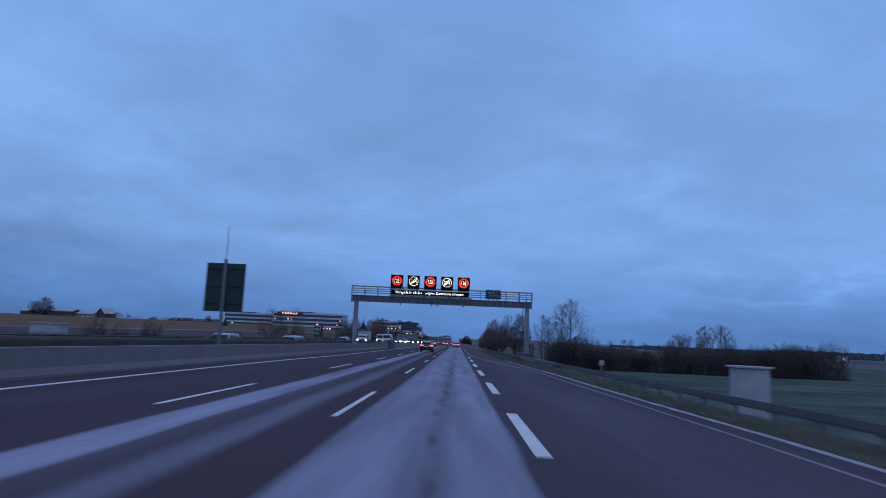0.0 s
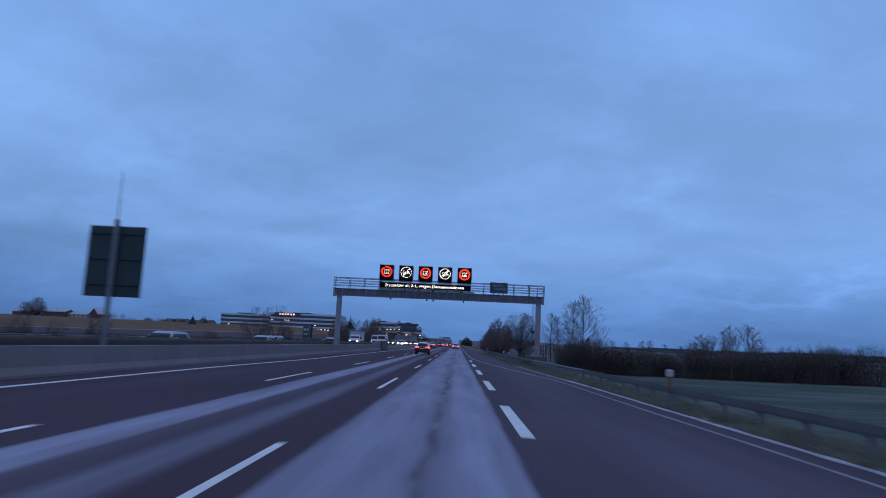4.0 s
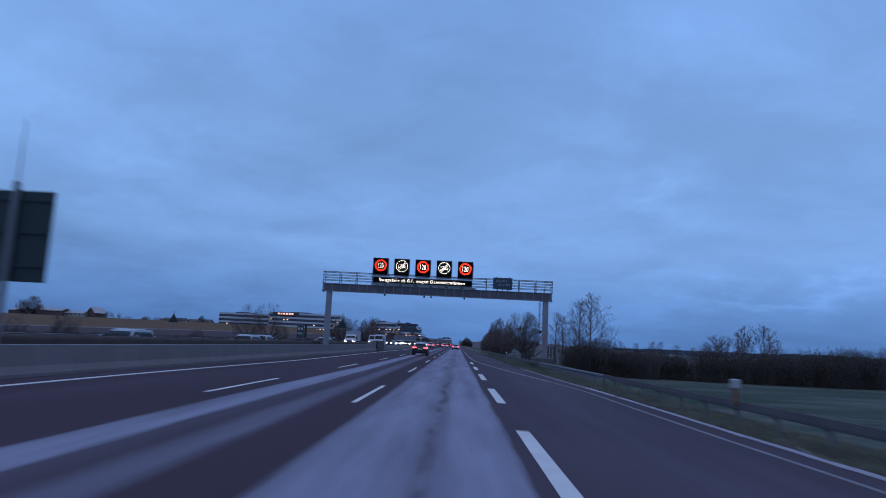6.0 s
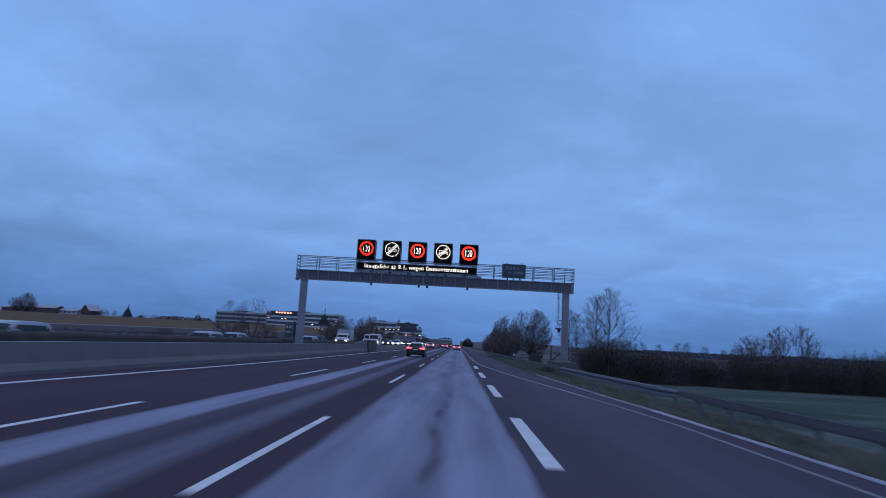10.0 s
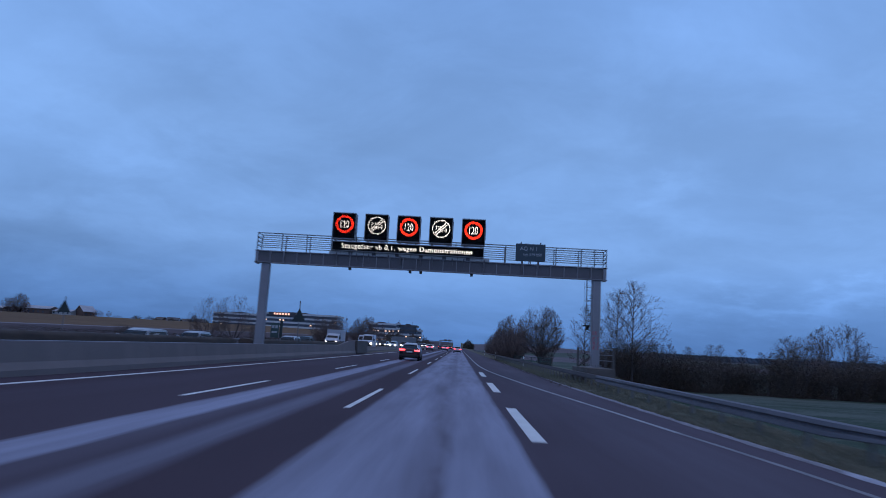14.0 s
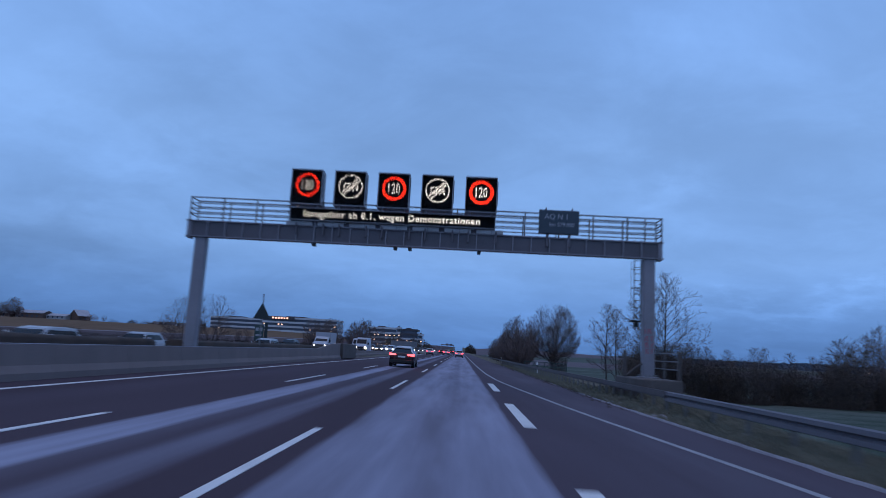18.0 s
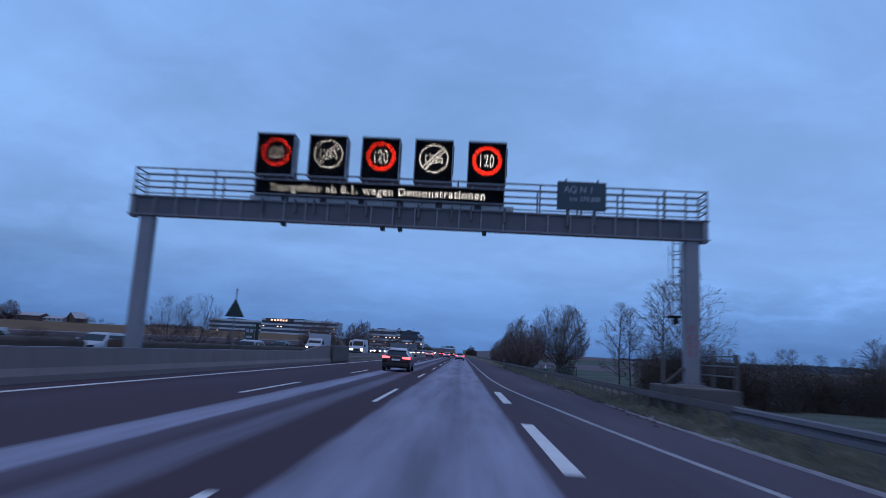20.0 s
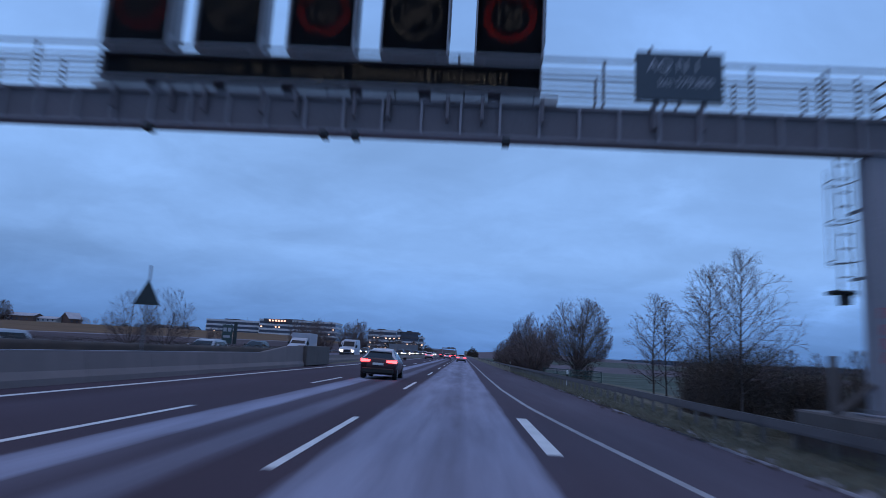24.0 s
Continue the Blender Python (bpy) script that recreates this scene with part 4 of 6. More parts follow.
def louvre(x0, x1, z0, z1, y0, y1, step):
    """Black egg-crate louvre, added in place of the lamps' narrow beam: it dims a display seen aslant."""
    m = Mesh()
    nx, nz = round((x1 - x0) / step), round((z1 - z0) / step)
    for i in range(nx + 1):
        x = x0 + (x1 - x0) * i / nx
        m.box(x - 0.0004, x + 0.0004, y0, y1, z0, z1)
    for i in range(nz + 1):
        z = z0 + (z1 - z0) * i / nz
        m.box(x0, x1, y0, y1, z - 0.0004, z + 0.0004)
    return m

FACE = G + 0.14               # plane of the lamps, behind the added louvre
def matrix_sign(x, kind):
    s = thing("matrix_sign", "lit variable message sign showing a red-ringed 120" if kind == "limit" else "lit variable message sign ending the lorry overtaking ban", "traffic sign", pose(x, 0, -0.055), "matrix signs on the gantry")
    w, z0, z1 = 0.665, 7.18, 8.69
    body = part("housing", Mesh().box(-w, w, FACE + 0.01, G + 0.62, z0, z1, 0.02), M_HOUSING, s, "grey metal housing")
    fr = Mesh()
    fr.box(-w, -w + 0.035, G - 0.02, FACE + 0.02, z0, z1).box(w - 0.035, w, G - 0.02, FACE + 0.02, z0, z1)
    fr.box(-w + 0.036, w - 0.036, G - 0.02, FACE + 0.02, z0, z0 + 0.04).box(-w + 0.036, w - 0.036, G - 0.05, FACE + 0.02, z1 - 0.04, z1)
    part("frame", fr, M_HOUSING, s, "grey front frame")
    part("display", Mesh().box(-w + 0.036, w - 0.036, FACE - 0.004, FACE + 0.008, z0 + 0.041, z1 - 0.041), M_BLACK, s, "black display face")
    c = (0.0, 8.06)
    if kind == "limit":
        part("ring", Mesh().ring(c, 0.385, 0.52, FACE - 0.02, FACE - 0.006), M_RED_LED, s, "glowing red ring")
        part("digits", text_mesh("120", 0.49, 0.44, 0.014, 1.08), M_WHITE_LED, s, "glowing white digits 120", at=pose(c[0], FACE - 0.012, c[1]))
    else:
        part("ring", Mesh().ring(c, 0.465, 0.515, FACE - 0.02, FACE - 0.006), M_WHITE_LED, s, "glowing white ring")
        for k in (-0.055, 0.055):
            m = Mesh()
            d, nn = 0.31, 0.022
            cx, cz = c[0] + k * 0.75, c[1] - k * 0.75
            m.add([(cx - d - nn, FACE - 0.012, cz - d + nn), (cx - d + nn, FACE - 0.012, cz - d - nn), (cx + d + nn, FACE - 0.012, cz + d - nn), (cx + d - nn, FACE - 0.012, cz + d + nn)], [(0, 1, 2, 3)])
            part("stripe", m, M_WHITE_LED, s)
        m = Mesh()
        y = FACE - 0.010
        def bar(x0, x1, z0_, z1_):
            m.add([(x0, y, c[1] + z0_), (x1, y, c[1] + z0_), (x1, y, c[1] + z1_), (x0, y, c[1] + z1_)], [(0, 1, 2, 3)])
        bar(-0.30, -0.265, -0.14, 0.14); bar(-0.06, -0.025, -0.14, 0.14); bar(-0.30, -0.025, 0.11, 0.145); bar(-0.30, -0.025, -0.14, -0.105)
        bar(-0.28, -0.22, -0.20, -0.14); bar(-0.10, -0.04, -0.20, -0.14)
        part("lorry_symbol", m, M_WHITE_LED, s)
        m = Mesh()
        bar(0.04, 0.32, -0.12, -0.085); bar(0.04, 0.075, -0.12, 0.0); bar(0.285, 0.32, -0.12, 0.0); bar(0.09, 0.27, 0.05, 0.08); bar(0.04, 0.32, -0.03, 0.0)
        bar(0.07, 0.10, 0.0, 0.07); bar(0.26, 0.29, 0.0, 0.07); bar(0.05, 0.10, -0.18, -0.12); bar(0.26, 0.31, -0.18, -0.12)
        part("car_symbol", m, M_WHITE_LED, s)
    part("louvre", louvre(-w + 0.04, w - 0.04, z0 + 0.045, z1 - 0.045, FACE - 0.0480, FACE - 0.022, 0.0120), M_LOUVRE, s, "fine black grid added to dim the lamps seen aslant")
    for k in (-0.45, 0.45):
        part("mount", Mesh().box(k - 0.04, k + 0.04, G + 0.16, G + 0.30, 6.31, 7.18, 0.006), M_GANTRY, s)
    part("catch", Mesh().box(w, w + 0.03, G + 0.05, G + 0.12, 7.5, 8.5), M_GALV, s)
    return s
for i, kind in enumerate(("limit", "ban", "limit", "ban", "limit")):
    matrix_sign(-6.39 + 1.838 * i, kind)

tb = thing("text_display", "long lit message board with white text about congestion", "message board", pose(0.02, 0, -0.05))
X0, X1, Z0, Z1 = -7.02, 1.58, 6.50, 7.04
part("housing", Mesh().box(X0, X1, FACE + 0.01, G + 0.30, Z0, Z1, 0.015), M_HOUSING, tb, "grey metal housing")
fr = Mesh().box(X0, X1, G - 0.02, FACE + 0.02, Z0, Z0 + 0.03).box(X0, X1, G - 0.04, FACE + 0.02, Z1 - 0.03, Z1)
fr.box(X0, X0 + 0.03, G - 0.02, FACE + 0.02, Z0 + 0.031, Z1 - 0.031).box(X1 - 0.03, X1, G - 0.02, FACE + 0.02, Z0 + 0.031, Z1 - 0.031)
part("frame", fr, M_HOUSING, tb)
part("display", Mesh().box(X0 + 0.031, X1 - 0.031, FACE - 0.004, FACE + 0.008, Z0 + 0.031, Z1 - 0.031), M_BLACK, tb, "black display face")
for word in words_of(text_mesh("Staugefahr ab 8.1. wegen Demonstrationen", 7.42, 0.37, 0.016, 1.12), 0.10):
    part("word", word, M_WHITE_LED, tb, "glowing white word", at=pose(-2.78, FACE - 0.012, 6.77))
part("louvre", louvre(X0 + 0.035, X1 - 0.035, Z0 + 0.035, Z1 - 0.035, FACE - 0.0480, FACE - 0.022, 0.0120), M_LOUVRE, tb, "fine black grid added to dim the lamps seen aslant")
# dark sheet added in place of the shade in the gap over the beam
part("gap_shade_panel", Mesh().box(X0 + 0.05, X1 - 0.05, G + 0.24, G + 0.28, 6.33, 6.49), M_GANTRY_SHADE, tb, "dark panel added for the shaded gap below the board")
for i in range(7):
    x = X0 + 0.4 + 1.33 * i
    part("tray", Mesh().box(x - 0.55, x + 0.08, G + 0.10, G + 0.13, 6.30, 6.47, 0.006), M_CABINET, tb, "pale metal apron plate")
    part("tray", Mesh().box(x + 0.10, x + 0.55, G + 0.10, G + 0.13, 6.30, 6.47, 0.006), M_CABINET, tb, "pale metal apron plate")

aq = thing("section_board", "dark slate board with grey letters on the gantry railing", "sign", pose(-0.03, 0, -0.045))
part("panel", Mesh().box(3.42, 5.08, 65.86, 65.92, 6.44, 7.44, 0.02), M_SLATE, aq)
for letter in words_of(text_mesh("AQ N 1", 0.95, 0.26), 0.001):
    part("letter", letter, M_LETTER, aq, "grey letter", at=pose(4.12, 65.853, 7.14))
for letter in words_of(text_mesh("km 579.800", 1.02, 0.16), 0.001):
    part("letter", letter, M_LETTER, aq, "small grey letter", at=pose(4.37, 65.853, 6.83))
for x in (3.8, 4.7):
    part("bracket", Mesh().box(x - 0.05, x + 0.05, 65.925, 65.995, 5.9, 7.2, 0.006), M_GANTRY_SHADE, aq)
    part("lifting_lug", Mesh().box(x - 0.03 + 0.2 * (x - 4.25), x + 0.03 + 0.2 * (x - 4.25), 65.87, 65.91, 7.44, 7.53, 0.005), M_GANTRY_SHADE, aq)

# foundation with railing beside the hard shoulder
plinth = thing("gantry_foundation", "stained concrete foundation with steel railing under the gantry column", "foundation")
plan = [(7.0, 66.1), (7.03, 64.5), (7.16, 63.95), (7.45, 63.68), (8.55, 63.66), (8.55, 67.5), (7.0, 67.5)]
part("block", Mesh().loft([[(x, y, -1.6) for x, y in plan], [(x, y, 0.72) for x, y in plan], [(x + 0.03 * (7.8 - x), y + 0.01 * (65.6 - y), 0.755) for x, y in plan]]), M_CONCRETE_D, plinth)
for x, y in ((7.08, 66.25), (8.46, 67.35), (8.46, 65.6), (8.46, 63.80)):
    part("railing_post", Mesh().box(x - 0.06, x + 0.06, y - 0.06, y + 0.06, 0.753, 1.80, 0.01), M_CONCRETE_D, plinth)
for z in (1.12, 1.42, 1.72):
    part("railing_bar", Mesh().box(8.352, 8.399, 63.72, 67.42, z, z + 0.045, 0.006), M_GALV, plinth)
part("stay", Mesh().tube((7.12, 66.2, 0.80), (7.74, 66.2, 1.32), 0.055, n=6), M_CONCRETE_D, plinth)

# ---------------------------------------------------------------- signs and posts along the road
sb = thing("road_sign", "dark back of a large road sign on a steel post", "road sign")
for x0, x1 in ((-11.87, -10.93), (-10.91, -9.95)):
    p = part("panel", Mesh().box(x0, x1, 26.10, 26.14, 2.57, 4.93, 0.012), M_BACK, sb)
    for z in (2.95, 3.80, 4.65):
        part("stiffener", Mesh().box(x0 + 0.03, x1 - 0.03, 26.05, 26.10, z, z + 0.05), M_BACK, p)
part("post", Mesh().tube((-10.92, 26.0, -0.3), (-10.92, 26.0, 5.13), 0.085, n=12), M_GALV, sb)
part("antenna", Mesh().tube((-10.92, 26.0, 5.13), (-10.92, 26.0, 6.78), 0.022, 0.012, n=8), M_GALV, sb, "thin mast on top of the post")

tri_sign = thing("warning_sign", "dark back of a triangular warning sign on a thin mast", "road sign")
part("plate", Mesh().loft([[(-12.05, y, 2.66), (-11.02, y, 2.66), (-11.54, y, 3.62)] for y in (78.0, 78.02)]), M_BACK, tri_sign)
part("post", Mesh().tube((-11.54, 78.06, -0.4), (-11.54, 78.06, 4.15), 0.035, n=8), M_GALV, tri_sign)

tri_far = thing("warning_sign", "dark back of a triangular warning sign beyond the oncoming lanes", "road sign")
part("plate", Mesh().loft([[(-29.90, y, 2.36), (-28.84, y, 2.36), (-29.37, y, 3.30)] for y in (78.0, 78.02)]), M_BACK, tri_far)
part("post", Mesh().tube((-29.37, 78.06, -0.5), (-29.37, 78.06, 3.55), 0.035, n=8), M_GALV, tri_far)

def marker_post(x, y, z, h, orange):
    s = thing("marker_post", "white roadside marker post with an orange cap" if orange else "white roadside delineator post with a reflector", "marker post", pose(x, y, z), "marker posts")
    part("post", Mesh().loft([[(-0.06, -0.045, zz), (0.06, -0.045, zz), (0.045, 0.05, zz), (-0.045, 0.05, zz)] for zz in (0, h)]), M_POSTWHITE, s)
    part("band", Mesh().box(-0.065, 0.065, -0.05, 0.055, h * 0.55, h * 0.8), M_ORANGE if orange else M_TRIM, s)
    part("cap", Mesh().loft([[(-0.06, -0.045, h), (0.06, -0.045, h), (0.045, 0.05, h), (-0.045, 0.05, h)], [(-0.03, -0.02, h + 0.06), (0.05, -0.02, h + 0.06), (0.04, 0.03, h + 0.06), (-0.02, 0.03, h + 0.06)]]), M_POSTWHITE, s)
    return s
mk = thing("rail_marker", "grey marker head on an orange stub above the guard rail", "marker", pose(lerp(RAIL, 26.4) - 0.15, 26.4, 0.50))
part("stub", Mesh().box(-0.06, 0.06, -0.03, 0.03, -0.10, 0.30, 0.01), M_ORANGE, mk, "orange stub")
part("head", Mesh().box(-0.12, 0.12, -0.05, 0.05, 0.30, 0.54, 0.03), M_CABINET, mk, "grey-white rounded head")
for y in (96.0, 146.0, 196.0):
    marker_post(lerp(RAIL, y) + 0.45, y, -0.2, 1.0, False)

cab = thing("roadside_cabinet", "pale grey roadside switch cabinet with an overhanging lid", "cabinet")
part("body", Mesh().box(10.45, 11.60, 18.3, 18.95, -1.5, 1.14, 0.02), M_CABINET, cab)
part("lid", Mesh().box(10.36, 11.69, 18.2, 19.05, 1.14, 1.22, 0.015), M_CABINET, cab)
for x in (10.46, 11.03):
    part("door", Mesh().box(x + 0.02, x + 0.55, 18.285, 18.302, -0.9, 1.08, 0.004), M_CABINET, cab)
part("plinth", Mesh().box(10.40, 11.65, 18.25, 19.0, -1.9, -1.5, 0.02), M_CONCRETE_D, cab)

# ---------------------------------------------------------------- bare winter trees
def bare_tree(seed, height, width, stems=1, trunk_r=0.14, fork=0.25, rise=0.75, limbs=20, subs=8, twigs=6):
    """Trunk and limbs as one mesh, fine twigs as another; width: how far the longest limb reaches."""
    rg = random.Random(seed)
    wood, twig = Mesh(), Mesh()
    def run(tgt, p, d, length, r, segs, bend, sides, shake=0.05):
        pts, q, dd = [p.copy()], p.copy(), d.copy()
        for i in range(segs):
            dd = (dd + Vector((rg.gauss(0, shake), rg.gauss(0, shake), bend / segs))).normalized()
            q = q + dd * (length / segs)
            pts.append(q.copy())
        for i in range(segs):
            a, b = r * (1 - 0.85 * i / segs), r * (1 - 0.85 * (i + 1) / segs)
            tgt.tube(pts[i], pts[i + 1], max(a, 0.0055), max(b, 0.0042), n=sides, caps=False)
        return pts
    def at(pts, f):
        k = f * (len(pts) - 1)
        i = min(int(k), len(pts) - 2)
        return pts[i].lerp(pts[i + 1], k - i), (pts[i + 1] - pts[i]).normalized()
    def side_of(d, flat=0.3):
        v = Vector((rg.gauss(0, 1), rg.gauss(0, 1), rg.gauss(0, flat)))
        return (v - v.project(d)).normalized()
    for s in range(stems):
        a = 2 * math.pi * (s + rg.random() * 0.6) / stems
        lean = 0.0 if stems == 1 else rg.uniform(0.12, 0.30) if stems < 4 else rg.uniform(0.10, 0.85)
        h = height * (1.0 if stems == 1 else rg.uniform(0.78, 1.0) * (1 - 0.25 * lean))
        d = Vector((math.cos(a) * lean, math.sin(a) * lean, 1)).normalized()
        r = trunk_r * (1.0 if stems == 1 else 0.6)
        trunk = run(wood, Vector((0.1 * math.cos(a) * (stems > 1), 0.1 * math.sin(a) * (stems > 1), -0.3)), d, h, r, 7, 0.25 if stems > 1 else 0.0, 7, 0.03)
        for k in range(limbs):
            f = fork + (0.97 - fork) * (k + 0.8 * rg.random()) / limbs
            p, td = at(trunk, f)
            g = (f - fork) / (1 - fork)
            ln = width * (1.0 - 0.74 * g ** 1.4) * rg.uniform(0.75, 1.05)
            nd = (td * (rise + 0.35 * g) + side_of(td)).normalized()
            limb = run(wood, p, nd, ln, max(r * 0.26 * (1 - 0.6 * g), 0.014), 5, 0.10, 4, 0.028)
            for m in range(subs):
                f2 = 0.18 + 0.8 * (m + rg.random()) / subs
                q, ld = at(limb, f2)
                sd = (ld + side_of(ld, 0.8) * 0.85 + Vector((0, 0, 0.02))).normalized()
                sl = ln * (0.50 - 0.24 * f2) * rg.uniform(0.7, 1.2)
                sub = run(twig, q, sd, sl, 0.011, 2, 0.03, 3, 0.03)
                for n in range(twigs):
                    f3 = 0.2 + 0.8 * (n + rg.random()) / twigs
                    u, ud = at(sub, f3)
                    wd = (ud + side_of(ud, 0.8) * 0.8).normalized()
                    run(twig, u, wd, sl * rg.uniform(0.35, 0.65), 0.007, 1, 0.0, 3)
    return wood.mesh("limbs"), twig.mesh("twigs")

def globe_tree(seed, height, r, trunk, stems, spread=58, subs=12, twigs=7, tips=3, thick=1.0, leader=False):
    """A bare tree whose straight limbs fan out from a short trunk and fill a rounded crown."""
    rg = random.Random(seed)
    wood, twig = Mesh(), Mesh()
    rz = (height - 0.6 * trunk) / 2
    mid = Vector((0, 0, height - rz))
    def reach(p, d):
        q = p - mid
        a = (d.x * d.x + d.y * d.y) / r ** 2 + d.z * d.z / rz ** 2
        b = (q.x * d.x + q.y * d.y) / r ** 2 + q.z * d.z / rz ** 2
        c = (q.x * q.x + q.y * q.y) / r ** 2 + q.z * q.z / rz ** 2 - 1
        k = b * b - a * c
        return (-b + math.sqrt(k)) / a if k > 0 else 0.0
    def aside(d):
        v = Vector((rg.gauss(0, 1), rg.gauss(0, 1), rg.gauss(0, 0.7)))
        return (v - v.project(d)).normalized()
    def grow(tgt, p, d, length, r0, r1, segs, sides):
        pts, q = [p], p
        for i in range(segs):
            d = (d + Vector((rg.gauss(0, 0.035), rg.gauss(0, 0.035), 0.012))).normalized()
            n = q + d * (length / segs)
            tgt.tube(q, n, r0 + (r1 - r0) * i / segs, r0 + (r1 - r0) * (i + 1) / segs, sides, False)
            q = n
            pts.append(q)
        return pts
    def along(pts, f):
        k = f * (len(pts) - 1)
        i = min(int(k), len(pts) - 2)
        return pts[i].lerp(pts[i + 1], k - i), (pts[i + 1] - pts[i]).normalized()
    wood.tube((0, 0, -0.6), (0, 0, trunk), 0.15 if not leader else 0.0115 * height, 0.11 if not leader else 0.0085 * height, 9)
    if leader:
        rings = [Vector((0.1 * math.sin(3 * g), 0.08 * math.sin(5 * g), trunk + (0.97 * height - trunk) * g)) for g in (0, 0.2, 0.4, 0.6, 0.8, 1.0)]
        for i in range(5):
            q = height / 10.4
            wood.tube(rings[i], rings[i + 1], (0.085 - 0.015 * i) * q, (0.070 - 0.015 * i) * q, 7, False)
    for i in range(stems):
        a, t = 2.399 * i + rg.uniform(-0.3, 0.3), math.radians(spread) * math.sqrt((i + 0.4) / stems)
        p = Vector((0.05 * math.cos(a), 0.05 * math.sin(a), trunk * rg.uniform(0.55, 1.0)))
        if leader:
            # limbs leave a straight stem, flatter below and steeper above
            g = (i + rg.random()) / stems
            t = math.radians(spread) * (1 - 0.50 * g)
            p = Vector((0.1 * math.sin(3 * g), 0.08 * math.sin(5 * g), trunk + (0.92 * height - trunk) * g))
        d = Vector((math.sin(t) * math.cos(a), math.sin(t) * math.sin(a), math.cos(t)))
        ln = reach(p, d) * rg.uniform(0.88, 1.0)
        if leader:
            ln *= (1.0 - 0.45 * g) * rg.uniform(0.8, 1.0)
        limb = grow(wood, p, d, ln, 0.028 if leader else 0.045, 0.010, 6, 5)
        count = max(3, round(subs * (1.0 - 0.75 * g))) if leader else subs
        for k in range(count):
            f = 0.22 + 0.74 * (k + rg.random()) / count
            q, ld = along(limb, f)
            sd = (ld + aside(ld) * rg.uniform(0.5, 0.95)).normalized()
            sl = min(reach(q, sd) * rg.uniform(0.8, 1.02), (0.42 if leader else 0.5) * ln)
            sub = grow(twig, q, sd, max(sl, 0.25), 0.014 * thick, 0.007 * thick, 3, 3)
            for m in range(twigs):
                u, ud = along(sub, 0.2 + 0.8 * (m + rg.random()) / twigs)
                wd = (ud + aside(ud) * rg.uniform(0.5, 0.9)).normalized()
                wl = min(max(reach(u, wd) * rg.uniform(0.8, 1.2), 0.18), (0.09 if leader else 0.16) * height * rg.uniform(0.5, 1.0))
                w = grow(twig, u, wd, wl, 0.0085 * thick, 0.0055 * thick, 2, 3)
                for n in range(tips):
                    e, ed = along(w, 0.3 + 0.7 * rg.random())
                    grow(twig, e, (ed + aside(ed) * 0.5).normalized(), wl * rg.uniform(0.35, 0.6), 0.006 * thick, 0.004 * thick, 1, 3)
    return wood.mesh("limbs"), twig.mesh("twigs")

TREES = {}
def tree(kind, x, y, scale=1.0, turn=0.0, label="", z=None, group=""):
    """A bare tree of one of the grown kinds; meshes are shared."""
    if kind not in TREES:
        TREES[kind] = globe_tree(**KINDS[kind]) if "spread" in KINDS[kind] else bare_tree(**KINDS[kind])
    wood, twig = TREES[kind]
    t = thing("bare_tree", label, "tree", pose(x, y, ground_z(x, y) if z is None else z, 0, 0, turn), group)
    t.scale = (scale, scale, scale)
    part("trunk", wood, M_BARK, t)
    part("crown", twig, M_TWIG, t)
    return t
KINDS = {
    "tall": dict(seed=4, height=10.4, r=3.6, trunk=1.5, stems=34, spread=62, subs=9, twigs=5, tips=2, thick=0.85, leader=True),
    "slim": dict(seed=9, height=8.0, r=2.2, trunk=1.0, stems=24, spread=60, subs=7, twigs=5, tips=3, thick=0.85, leader=True),
    "round": dict(seed=14, height=7.6, r=3.05, trunk=1.5, stems=26, spread=67, subs=12, twigs=7, tips=4, thick=1.1),
    "bushy": dict(seed=15, height=6.6, r=2.5, trunk=0.3, stems=20, spread=72, subs=11, twigs=7, tips=3, thick=1.45),
    "clump": dict(seed=45, height=6.6, r=2.8, trunk=0.4, stems=16, spread=70, subs=11, twigs=7, tips=2, thick=1.7),
    "airy": dict(seed=33, height=7.8, r=3.4, trunk=0.7, stems=14, spread=62, subs=10, twigs=6, tips=3),
    "broad": dict(seed=21, height=7.4, r=3.3, trunk=1.9, stems=18, spread=96, subs=13, twigs=8, tips=3, thick=1.5),
}
tree("tall", 17.8, 96.0, 1.04, 20, "tall bare deciduous tree behind the hedge")
tree("tall", 17.1, 99.0, 0.97, 140, "bare deciduous tree among shrubs beside the road")
tree("slim", 14.4, 103.0, 0.97, 60, "slender bare young tree beside the field")
tree("slim", 15.5, 103.6, 0.94, 170, "slender bare young tree beside the field")
tree("round", 10.9, 115.0, 1.02, 0, "round-crowned bare tree with a nest beside the guard rail")
tree_row = [(8.4, 128, 0.98, 40), (9.0, 133, 1.10, 90), (8.3, 138, 0.93, 10), (9.2, 144, 1.12, 150), (8.5, 150, 0.88, 70), (9.0, 156, 0.92, 220), (8.4, 163, 0.80, 20), (9.0, 170, 0.86, 300), (8.4, 178, 0.75, 130), (8.8, 187, 0.76, 80), (8.4, 196, 0.7, 10)]
for i, (x, y, s, a) in enumerate(tree_row):
    tree("bushy", x, y, s, a, "bare shrubby tree in the row beside the guard rail", group="roadside tree row")
tree("broad", 43.4, 105.3, 1.10, 30, "wide-crowned bare tree in the hedge")
tree("broad", 36.9, 102.0, 0.86, 160, "bare tree in the hedge")
for i, (x, y, k) in enumerate(((22.6, 99.5, 0.60), (25.0, 101.0, 0.58), (27.0, 99.8, 0.62), (28.6, 101.2, 0.63), (30.4, 100.2, 0.58), (33.0, 101.5, 0.56))):
    tree("slim", x, y, k, 75 * i, "thin upright shoots of a young tree in the hedge", group="young trees in the hedge")
